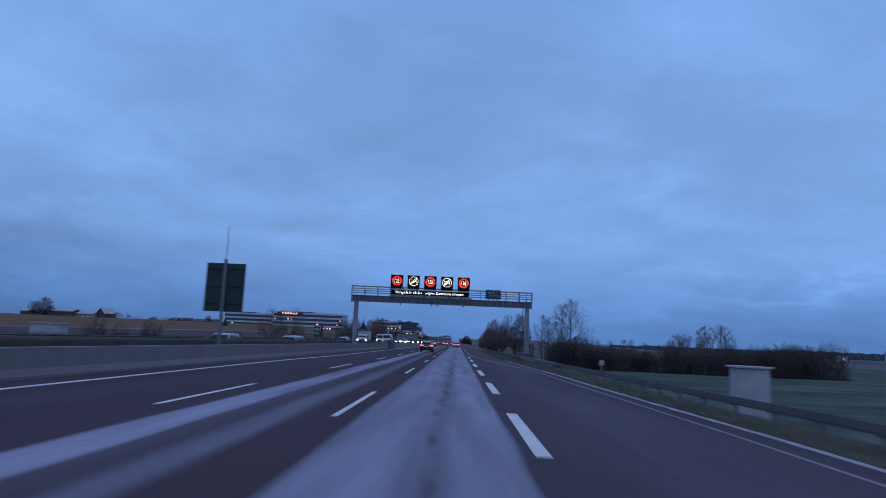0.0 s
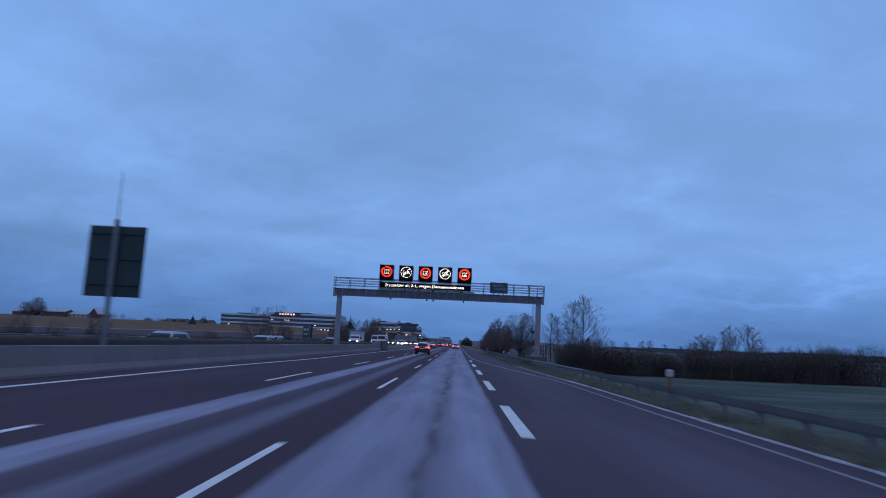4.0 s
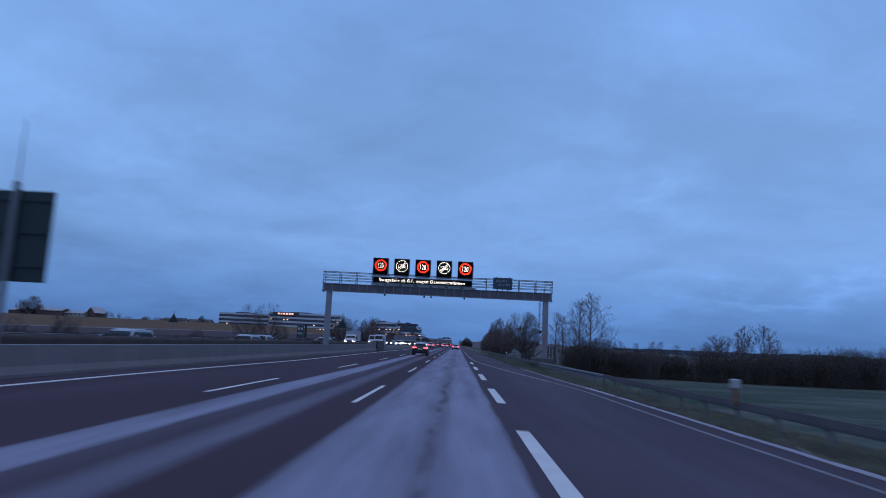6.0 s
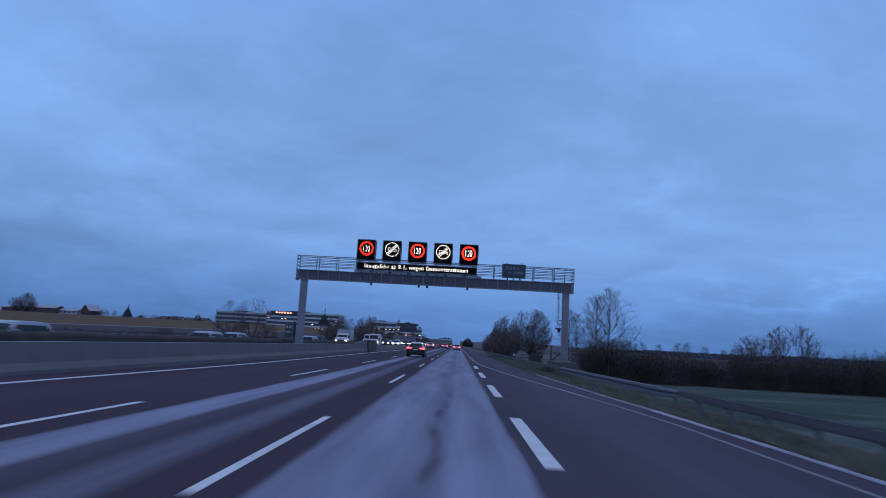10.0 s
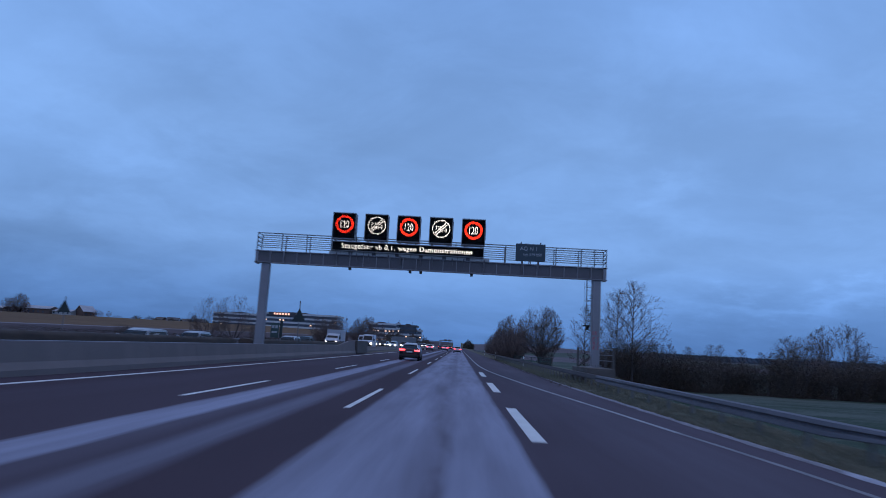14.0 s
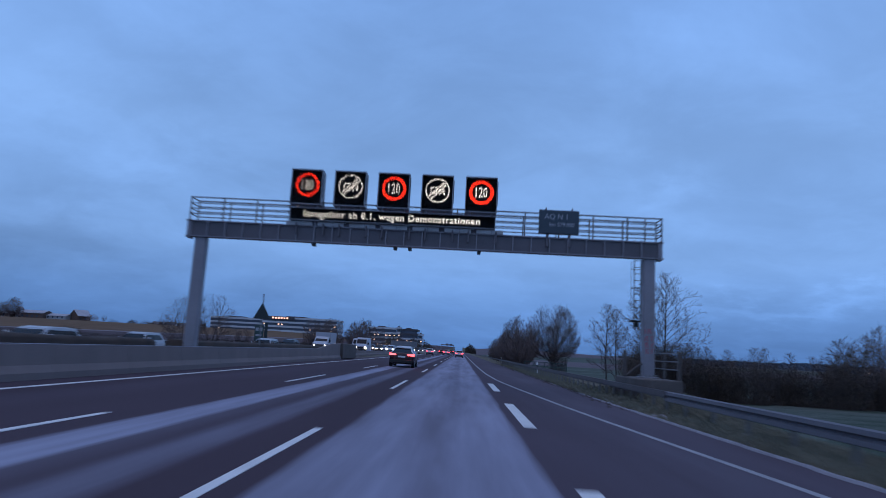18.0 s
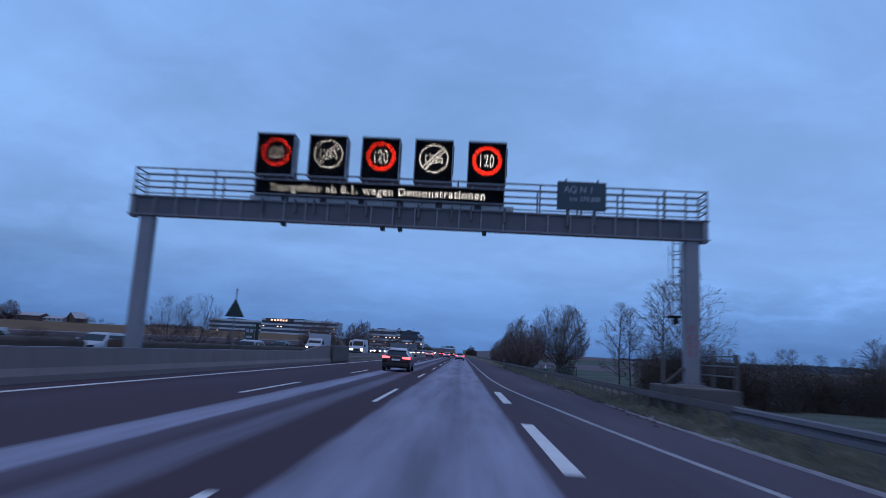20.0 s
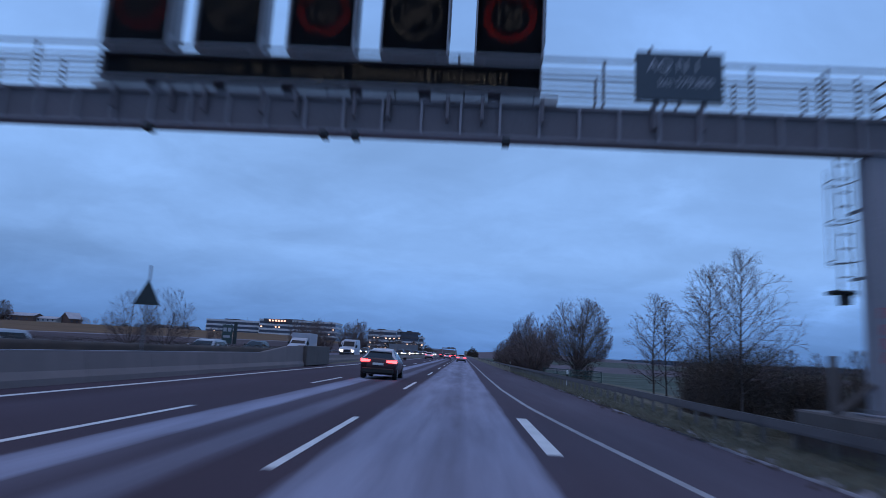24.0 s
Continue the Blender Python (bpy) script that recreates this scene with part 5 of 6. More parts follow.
for i, (y, k) in enumerate(((52.0, 0.44), (57.5, 0.36), (63.0, 0.46))):
    tree("bushy", -31.6 - 0.5 * (i % 2), y, k, 100 * i, "small brown bare bush beyond the oncoming carriageway", group="bushes beyond the oncoming lanes")
tree("airy", -33.7, 128.0, 0.98, 30, "bare tree beyond the oncoming carriageway")
tree("airy", -37.2, 127.0, 0.92, 110, "bare tree beyond the oncoming carriageway")
tree("broad", -40.0, 160.0, 0.55, 70, "small bare bush-like tree beyond the oncoming carriageway")
for i, (x, y, k) in enumerate(((-29.8, 184, 1.05), (-31.4, 187, 0.95), (-33.4, 190, 1.15), (-30.2, 195, 1.2), (-29.6, 228, 1.3), (-29.4, 236, 1.5), (-31.0, 243, 1.45))):
    tree("clump", x, y, k, 57 * i, "bare tree in front of the office building", group="trees before the offices")
for i in range(9):
    tree("broad" if i % 2 else "tall", -34 - 3 * (i % 3), 300 + 36 * i, 0.9 + 0.1 * (i % 3), 40 * i, "distant bare tree along the motorway", group="distant roadside trees")

# a nest in the round tree
nest = scatter(260, lambda rg: np.array([10.35, 114.6, 4.45]) + rg.normal(size=3) * np.array([0.14, 0.14, 0.10]), 0.10, 8, 0.15)
solo("bird_nest", nest, M_TWIG, "dark twig nest in a bare tree fork", "nest", kind="stuff")

# ---------------------------------------------------------------- shrubs
def shrub_mesh(seed, w, d, h, stems, blades):
    rg = random.Random(seed)
    m = Mesh()
    for i in range(stems):
        a, r = rg.uniform(0, 6.28), rg.random() ** 0.5
        p = Vector((0.75 * w * r * math.cos(a), 0.75 * d * r * math.sin(a), -0.1))
        q = p + Vector((rg.gauss(0, 0.22) + 0.15 * math.cos(a), rg.gauss(0, 0.22) + 0.15 * math.sin(a), 1)).normalized() * h * rg.uniform(0.6, 1.08) * (1.05 - 0.3 * r)
        mid = p.lerp(q, 0.5) + Vector((rg.gauss(0, 0.10), rg.gauss(0, 0.10), 0))
        m.tube(p, mid, 0.028, 0.018, 3, False).tube(mid, q, 0.018, 0.007, 3, False)
        for k in range(11):
            f = rg.uniform(0.25, 0.97)
            s = p.lerp(q, f)
            e = s + Vector((rg.gauss(0, 0.42), rg.gauss(0, 0.42), rg.uniform(0.5, 1.0))) * (0.20 * h * (1.15 - 0.6 * f))
            m.tube(s, e, 0.011, 0.006, 3, False)
    wood = m.mesh("stem")
    def place(r2):
        p = r2.uniform(-1, 1, 3)
        while (p[:2] ** 2).sum() > 1:
            p = r2.uniform(-1, 1, 3)
        top = h * (0.86 + 0.22 * noise.noise((p[0] * 2.5 + seed, p[1] * 2.5, 0)))
        f = (0.5 + 0.5 * p[2]) ** 1.35
        return np.array([p[0] * w, p[1] * d, top * f])
    return wood, scatter(blades, place, 0.12, seed, 0.07)
SHRUBS = [shrub_mesh(31 + i, 2.2, 1.7, 4.4 + 0.35 * i, 44, 14000) for i in range(4)]
def shrub(x, y, s, turn, k):
    t = thing("shrub", "dense dark leafless shrub in the field hedge", "shrub", pose(x, y, ground_z(x, y), 0, 0, turn), "field hedge shrubs")
    t.scale = (s, s, s * (0.92 + 0.05 * (k % 4)))
    part("branchwork", SHRUBS[k % 4][0], M_BARK, t)
    part("foliage", SHRUBS[k % 4][1], M_SHRUB, t, "tangle of dark twigs and dead leaves")
rg = random.Random(77)
HEDGE_TOP = [(15, 0.98), (20, 1.02), (23, 0.90), (28, 0.80), (34, 0.84), (40, 0.76), (46, 0.84), (50, 0.98), (58, 1.14), (64, 1.0)]
for i in range(26):
    x = 16.0 + 1.65 * i + rg.uniform(-0.5, 0.5)
    shrub(x, 97.5 + 0.10 * i + rg.uniform(-1.2, 1.2), rg.uniform(0.86, 1.12) * lerp(HEDGE_TOP, x), rg.uniform(0, 360), i)
for i in range(11):
    x = 18 + 4.2 * i + rg.uniform(-1.2, 1.2)
    shrub(x, 101.5 + rg.uniform(-1, 1), rg.uniform(0.82, 1.15) * lerp(HEDGE_TOP, x), rg.uniform(0, 360), i + 1)
shrub(15.2, 96.0, 0.8, 60, 1)
shrub(12.4, 121.0, 0.6, 120, 2)
for i, (x, y) in enumerate(((-31.5, 152), (-33, 178), (-34, 96))):
    shrub(x, y, 0.45, 33 * i, i)

# ---------------------------------------------------------------- vehicles
def wheel(parent, x, y, r, w):
    t = part("wheel", Mesh().tube((x - w / 2, y, r), (x + w / 2, y, r), r, n=20), M_TYRE, parent, smooth=False)
    s = 1 if x > 0 else -1
    part("rim", Mesh().tube((x + s * (w / 2 - 0.02), y, r), (x + s * (w / 2 + 0.006), y, r), r * 0.66, r * 0.6, n=16), M_RIM, t)

def car(name, label, paint, at, length=4.5, width=1.84, height=1.58, roof=None, tail=True, head=True, coupe=True, group=""):
    """A car that faces +y, its rear bumper at y = 0."""
    c = thing(name, label, "car", at, group)
    w, L = width / 2, length
    tp = 0.64 if coupe else 0.44
    def section(y, k, zb, belt):
        return [(0, y, zb), (w * k * 0.80, y, zb), (w * k * 0.96, y, zb + 0.10), (w * k, y, (zb + belt) / 2), (w * k * 0.975, y, belt - 0.10), (w * k * 0.90, y, belt), (0, y, belt + 0.04)]
    st = [(0.0, 0.82, 0.42, 0.93), (0.07, 0.93, 0.34, 1.00), (0.30, 0.985, 0.26, 1.03), (0.8, 1.0, 0.22, 1.02), (L * 0.5, 1.0, 0.20, 0.98), (L * 0.74, 0.99, 0.22, 0.97), (L * 0.90, 0.95, 0.24, 0.90), (L * 0.97, 0.87, 0.28, 0.80), (L, 0.70, 0.36, 0.68)]
    def full(s):
        h = section(*s)
        return h + [(-p[0], p[1], p[2]) for p in reversed(h[1:-1])]
    part("body", Mesh().loft([full(s) for s in st]), paint, c, smooth=True)
    if coupe:
        tops = [(0.12, 1.02), (0.45, 1.16), (0.85, height - 0.12), (1.55, height - 0.02), (L * 0.48, height), (L * 0.60, height - 0.09), (L * 0.75, 0.99)]
    else:
        tops = [(0.10, 1.02), (0.30, height - 0.31), (0.55, height - 0.05), (1.2, height), (L * 0.48, height), (L * 0.60, height - 0.08), (L * 0.76, 0.99)]
    rings = []
    for y, z in tops:
        f = max(z - 0.95, 0.03)
        kb, kt = w * 0.90, w * (0.90 - tp * f)
        rings.append([(-kb, y, 0.95), (kb, y, 0.95), (kt + 0.03, y, z - 0.05), (kt - 0.06, y, z), (-kt + 0.06, y, z), (-kt - 0.03, y, z - 0.05)])
    part("cabin", Mesh().loft(rings), paint, c)
    zt = height - 0.15
    xb, xt = w * 0.905 + 0.006, w * (0.90 - tp * (zt - 0.95)) + 0.04
    for s in (-1, 1):
        for ya, yb, yc, yd in ((0.75 if coupe else 0.5, L * 0.40, L * 0.395, 1.35 if coupe else 0.75), (L * 0.415, L * 0.67, L * 0.585, L * 0.41)):
            part("side_window", Mesh().loft([[(s * (xb - k), ya, 1.02), (s * (xb - k), yb, 1.01), (s * (xt - k), yc, zt), (s * (xt - k), yd, zt)] for k in (0.0, 0.03)]), M_CARGLASS, c)
    part("windscreen", Mesh().loft([[(-w * 0.80, L * 0.75 + k, 1.03), (w * 0.80, L * 0.75 + k, 1.03), (w * 0.64, L * 0.615 + k, height - 0.13), (-w * 0.64, L * 0.615 + k, height - 0.13)] for k in (0.05, 0.0)]), M_CARGLASS, c)
    top = [(y, z) for y, z in tops if z > height - 0.22]
    rings = []
    for y, z in top:
        kt = w * (0.90 - tp * (z - 0.95))
        rings.append([(-kt - 0.02, y, z - 0.035), (kt + 0.02, y, z - 0.035), (kt - 0.05, y, z + 0.015), (-kt + 0.05, y, z + 0.015)])
    part("roof", Mesh().loft(rings), roof or paint, c, "roof white with frost" if roof else "")
    for s in (-1, 1):
        # pillar between rear window and side window; a pale roof colour also paints its sky sheen
        y0, z0 = tops[0][0] + 0.10, 1.0
        y1, z1 = tops[2]
        kb, kt = w * 0.905, w * (0.905 - tp * (z1 - 0.95))
        part("pillar", Mesh().loft([[(s * kb, y0, z0), (s * (kb - 0.16), y0 - 0.08, z0), (s * (kb - 0.14), y0 + 0.2, z0), (s * (kb + 0.012), y0 + 0.45, z0)],
                                    [(s * kt, y1, z1 + 0.01), (s * (kt - 0.14), y1 - 0.06, z1 + 0.012), (s * (kt - 0.12), y1 + 0.1, z1 + 0.012), (s * (kt + 0.02), y1 + 0.25, z1 + 0.005)]]), roof or paint, c)
        part("mirror", Mesh().box(s * (w + 0.02), s * (w + 0.20), L * 0.66, L * 0.66 + 0.12, 0.98, 1.14, 0.03), paint, c)
        t = part("tail_light", Mesh().loft([[(s * w * 0.44, -0.05, 0.85), (s * w * 0.90, -0.02, 0.82), (s * w * 0.92, -0.02, 0.98), (s * w * 0.44, -0.045, 0.95)], [(s * w * 0.44, 0.10, 0.85), (s * w * 0.985, 0.22, 0.82), (s * w * 0.985, 0.22, 0.98), (s * w * 0.44, 0.10, 0.95)]]), M_TAIL if tail else M_TRIM, c, "glowing red tail light" if tail else "")
        part("head_light", Mesh().loft([[(s * w * 0.50, L + 0.03, 0.58), (s * w * 0.84, L - 0.01, 0.60), (s * w * 0.86, L - 0.03, 0.78), (s * w * 0.50, L + 0.01, 0.74)], [(s * w * 0.50, L - 0.2, 0.62), (s * w * 0.84, L - 0.2, 0.63), (s * w * 0.84, L - 0.2, 0.74), (s * w * 0.50, L - 0.2, 0.71)]]), M_HEAD if head else M_CARGLASS, c)
        for y in (0.82, L - 0.86):
            wheel(c, s * (w - 0.12), y, 0.335, 0.22)
    part("rear_bumper", Mesh().box(-w * 0.86, w * 0.86, -0.06, 0.16, 0.30, 0.56, 0.05), M_TRIM, c, "black plastic rear bumper")
    part("front_grille", Mesh().box(-w * 0.5, w * 0.5, L - 0.06, L + 0.01, 0.36, 0.60, 0.02), M_TRIM, c)
    part("number_plate", Mesh().box(-0.26, 0.26, -0.03, 0.03, 0.70, 0.81, 0.004), M_PLATE, c, "plain white plate")
    part("rear_window", Mesh().loft([[(-w * 0.74, tops[0][0] + 0.05, 1.045), (w * 0.74, tops[0][0] + 0.05, 1.045), (w * 0.60, tops[2][0] - 0.12, tops[2][1] - 0.03), (-w * 0.60, tops[2][0] - 0.12, tops[2][1] - 0.03)], [(-w * 0.74, tops[0][0] + 0.07, 1.01), (w * 0.74, tops[0][0] + 0.07, 1.01), (w * 0.60, tops[2][0] - 0.10, tops[2][1] - 0.06), (-w * 0.60, tops[2][0] - 0.10, tops[2][1] - 0.06)]]), M_CARGLASS, c)
    # a pale roof colour here paints the sky's sheen on the edge
    part("spoiler", Mesh().box(-w * 0.62, w * 0.62, tops[2][0] - 0.20, tops[2][0] + 0.05, tops[2][1] - (0.045 if coupe else 0.03), tops[2][1] + 0.03, 0.012), roof or paint, c)
    return c

def on_road(x, y, turn=0.0):
    return pose(x, y, road_z(x, y) if x > -11 else opp_z(y), 0, math.degrees(0.02) if x > -11 else 0, turn)
car("coupe_suv", "dark red coupe SUV with glowing tail lights and frosted roof", M_CARDARK, on_road(-3.8, 86.5), height=1.51, roof=M_FROST_SHEEN, head=False)
ahead = [(0.1, 182, M_CARSILVER), (-7.4, 205, M_CARSILVER), (-3.7, 228, M_CARSILVER), (0.2, 262, M_CARWHITE), (-7.3, 300, M_CARBLACK), (-3.6, 330, M_CARBLACK), (0.0, 380, M_CARSILVER)]
for x, y, p in ahead:
    car("car", "car ahead with glowing red tail lights", p, on_road(x, y), head=False, coupe=False, height=1.5, group="cars ahead")
car("car", "silver estate car in the oncoming lane", M_CARSILVER, on_road(-18.0, 48.5, 180), tail=False, head=False, coupe=False, height=1.5, group="oncoming cars")
car("car", "silver saloon in the oncoming lane", M_CARSILVER, on_road(-18.2, 70.0, 180), tail=False, head=False, coupe=False, height=1.48, group="oncoming cars")
car("car", "grey hatchback in the oncoming lane", M_CARSILVER, on_road(-21.6, 86.0, 180), tail=False, head=False, coupe=False, height=1.5, group="oncoming cars")
car("car", "silver saloon with headlights on in the oncoming lane", M_CARSILVER, on_road(-18.0, 103.0, 180), tail=False, coupe=False, height=1.5, group="oncoming cars")
car("car", "dark saloon in the oncoming lane", M_CARBLACK, on_road(-21.7, 126.0, 180), tail=False, coupe=False, height=1.48, group="oncoming cars")
lanes = (-14.9, -18.2, -21.8)
rg = random.Random(9)
for i in range(27):
    x = lanes[i % 3]
    y = 186 + 9.5 * i + rg.uniform(-3, 3)
    car("car", "oncoming car with bright headlights in the queue", rg.choice((M_CARBLACK, M_CARSILVER, M_CARWHITE, M_CARDARK)), on_road(x, y, 180), tail=False, coupe=False, height=rg.uniform(1.45, 1.75), group="oncoming queue")

def van(x, y, box):
    """A van or box lorry that comes towards us, its front at y."""
    v = thing("box_lorry" if box else "delivery_van", "white box lorry in the oncoming lane" if box else "white delivery van with headlights on in the oncoming lane", "lorry" if box else "van", on_road(x, y, 180))
    w, h, L = (1.05, 2.15, 6.4) if box else (1.0, 2.45, 5.6)
    prof = [(0.0, 0.35, 1.05), (-0.12, 0.30, 1.15), (-0.9, 0.28, 1.45), (-1.6, 0.28, h - 0.06), (-2.1, 0.28, h)] + ([] if box else [(-L + 0.1, 0.28, h), (-L, 0.32, h - 0.08)])
    rings = []
    for yy, z0, z1 in prof:
        rings.append([(-w, yy, z0), (w, yy, z0), (w, yy, min(z1, 1.2)), (w * 0.90, yy, z1 - 0.04), (w * 0.8, yy, z1), (-w * 0.8, yy, z1), (-w * 0.90, yy, z1 - 0.04), (-w, yy, min(z1, 1.2))])
    part("cab" if box else "body", Mesh().loft(rings), M_CARWHITE, v)
    part("windscreen", Mesh().loft([[(-w * 0.82, -0.86, 1.47), (w * 0.82, -0.86, 1.47), (w * 0.76, -1.56, h - 0.13), (-w * 0.76, -1.56, h - 0.13)], [(-w * 0.82, -0.92, 1.44), (w * 0.82, -0.92, 1.44), (w * 0.76, -1.62, h - 0.16), (-w * 0.76, -1.62, h - 0.16)]]), M_CARGLASS, v)
    for s in (-1, 1):
        part("side_window", Mesh().loft([[(s * (w + 0.004), -1.2, 1.25), (s * (w + 0.004), -2.0, 1.25), (s * (w * 0.92 + 0.004), -2.0, h - 0.25), (s * (w * 0.92 + 0.004), -1.7, h - 0.25)], [(s * (w - 0.03), -1.2, 1.25), (s * (w - 0.03), -2.0, 1.25), (s * (w * 0.92 - 0.03), -2.0, h - 0.25), (s * (w * 0.92 - 0.03), -1.7, h - 0.25)]]), M_CARGLASS, v)
        part("mirror", Mesh().box(s * (w + 0.03), s * (w + 0.22), -1.15, -1.0, 1.35, 1.65, 0.02), M_TRIM, v)
        part("head_light", Mesh().box(s * w * 0.62, s * w * 0.92, -0.04, 0.025, 0.72, 0.92, 0.02), M_HEAD, v)
        for yy in (-0.95, -L + 1.1):
            wheel(v, s * (w - 0.14), yy, 0.36, 0.22)
    part("grille", Mesh().box(-w * 0.55, w * 0.55, -0.02, 0.03, 0.60, 0.95, 0.02), M_TRIM, v)
    part("bumper", Mesh().box(-w, w, -0.10, 0.08, 0.32, 0.56, 0.04), M_TRIM, v)
    if box:
        part("cargo_box", Mesh().box(-1.12, 1.12, -L, -2.2, 0.65, 2.75, 0.03), M_TARP, v, "plain white cargo box")
        part("chassis", Mesh().box(-0.5, 0.5, -L + 0.2, -1.8, 0.42, 0.65), M_TRIM, v)
    return v
van(-19.6, 132.0, True)
van(-16.2, 148.0, False)
van(-19.8, 166.0, False)

# ---------------------------------------------------------------- office buildings
def office(x0, x1, y, depth, z0, floors, fh, lit, seed, dark=0, label=""):
    """Storeys of pale parapet bands and dark ribbon windows; dark: how many of the top storeys are clad in dark panels."""
    b = thing("office_building", label, "building")
    rg = random.Random(seed)
    top = z0 + floors * fh
    part("core", Mesh().box(x0 + 0.4, x1 - 0.4, y + 0.5, y + depth, z0 - 6, top), M_GLASS_SKY, b, "dark glazing")
    for i in range(floors + 1):
        z = z0 + i * fh
        part("floor_band", Mesh().box(x0, x1, y, y + depth + 0.5, z - 0.88, z + 0.72), M_BAND_D if i > floors - dark else M_BAND, b)
    n = max(int((x1 - x0) / 3.0), 2)
    for i in range(n + 1):
        x = x0 + 0.4 + (x1 - x0 - 0.8) * i / n
        part("mullion", Mesh().box(x - 0.10, x + 0.10, y + 0.3, y + 0.55, z0, top), M_BAND_D, b)
    pane = Mesh().box(-0.7, 0.7, 0.0, 0.1, -0.4, 0.4).mesh("lit_window")
    for i in range(lit):
        k, f = rg.randrange(n), rg.randrange(max(floors - 1 - dark // 2, 1))
        for j in range(rg.choice((1, 1, 1, 2))):
            if k + j < n:
                part("lit_window", pane, M_LIT, b, "window glowing warm yellow", at=pose(x0 + 0.4 + (x1 - x0 - 0.8) * (k + j + 0.5) / n, y + 0.36, z0 + (f + 0.5) * fh))
    part("roof_plant", Mesh().box(x0 + (x1 - x0) * 0.3, x0 + (x1 - x0) * 0.55, y + 4, y + depth - 4, top + 0.52, top + 1.7), M_BAND_D, b)
    part("roof_mast", Mesh().tube((x0 + (x1 - x0) * 0.7, y + 5, top), (x0 + (x1 - x0) * 0.7, y + 5, top + 3.5), 0.12, 0.06, n=6), M_BAND_D, b)
    return b
b = office(-172, -107, 600, 30, 6.6, 4, 3.75, 10, 5, label="wide pale office building with dark window bands")
# lit roof sign as plain blocks
part("sign_panel", Mesh().box(-168.0, -144.0, 599.0, 599.4, 19.9, 22.6), M_BAND_D, b, "dark panel behind the roof sign")
for i in range(6):
    part("sign_block", Mesh().box(-163.4 + 2.5 * i, -161.9 + 2.5 * i, 598.6, 598.9, 20.5, 22.0 - (0.2 if i in (1, 4) else 0)), M_SIGNLIT, b, "glowing block of the roof sign")
office(-222, -173, 612, 24, 4.7, 4, 3.75, 5, 6, label="pale banded wing of the office complex")
office(-78, -54.5, 590, 26, 1.6, 4, 3.9, 11, 7, label="banded office block with many lit windows")
office(-54.3, -51.2, 589, 12, 1.6, 4, 4.1, 6, 9, label="narrow glazed stair tower between the office blocks")
office(-51, -36.5, 590, 26, 1.6, 4, 3.8, 6, 8, dark=2, label="office block with dark upper storeys")
office(-36.3, -32.5, 594, 20, 1.6, 3, 3.9, 1, 12, label="low banded annexe beside the dark office block")

noise_wall = thing("noise_wall", "long grey boarded noise wall beside the oncoming lanes", "wall", kind="structure")
for k in range(20):
    y0, y1 = 317 + 8.2 * k, 317 + 8.2 * (k + 1)
    h = 4.3 + 0.09 * k
    part("wall_panel", Mesh().box(-29.25, -29.05, y0 + 0.12, y1 - 0.12, -0.6, h), M_CLADDING, noise_wall)
    part("wall_post", Mesh().box(-29.32, -28.98, y0 - 0.12, y0 + 0.12, -0.6, h + 0.1), M_GALV, noise_wall)

# ---------------------------------------------------------------- farm and far things
def house(name, x, y, w, d, h, roof_h, wall, turn, label, cover=None):
    z = ground_z(x, y)
    t = thing(name, label, "house", pose(x, y, z - 0.5, 0, 0, turn))
    part("wall", Mesh().box(-w / 2, w / 2, -d / 2, d / 2, 0, h), wall, t)
    o = 0.6
    part("roof", Mesh().loft([[(x_, -d / 2 - o, h - 0.3), (x_, 0, h + roof_h), (x_, d / 2 + o, h - 0.3), (x_, d / 2 + o, h - 0.6), (x_, 0, h + roof_h - 0.3), (x_, -d / 2 - o, h - 0.6)] for x_ in (-w / 2 - o, w / 2 + o)]), cover or M_ROOF, t)
    for s in (-1, 1):
        part("gable", Mesh().loft([[(s * w / 2, -d / 2, h), (s * w / 2, d / 2, h), (s * w / 2, 0, h + roof_h - 0.4)], [(s * (w / 2 - 0.2), -d / 2, h), (s * (w / 2 - 0.2), d / 2, h), (s * (w / 2 - 0.2), 0, h + roof_h - 0.4)]]), wall, t)
    for i in range(max(int(w / 4), 1)):
        part("window", Mesh().box(-w / 2 + 1.6 + 4 * i, -w / 2 + 2.9 + 4 * i, -d / 2 - 0.05, -d / 2 + 0.05, 1.2, 2.6), M_GLASS_SKY, t)
    return t
house("barn", -357, 541, 22, 10, 3.6, 1.4, M_BRICK, -6, "low brown barn on the hill")
house("barn", -333, 540, 23, 12, 4.6, 2.0, M_BRICK, -4, "brown barn with a frosted roof on the hill")
house("farmhouse", -313.5, 541, 17, 9, 3.3, 1.5, M_WALL_W, -6, "low pale farm building on the hill")
house("farmhouse", -299, 544, 10, 11, 4.2, 4.4, M_BRICK, 62, "brown gabled farmhouse with a frosted roof")
for i, (x, y, k) in enumerate(((-346, 533, 2.05), (-356, 535, 1.55), (-277, 539, 0.62), (-289, 541, 0.7))):
    tree("airy" if k < 1 else "broad", x, y, k, 50 * i, "bare tree beside the farm on the hill", group="farm trees")
for i, (x, w, h, wall) in enumerate(((-266, 7, 2.2, M_BRICK), (-257, 10, 2.8, M_WALL_W), (-243, 7, 2.0, M_BRICK), (-232, 8, 2.6, M_WALL_W))):
    house("village_house", x, 606 + 5 * (i % 2), w, 9, h, 2.2, wall, 20 * (i % 3) - 10, "low village house with a dull roof behind the crest", M_BAND_D if i % 2 else M_CONCRETE_D)

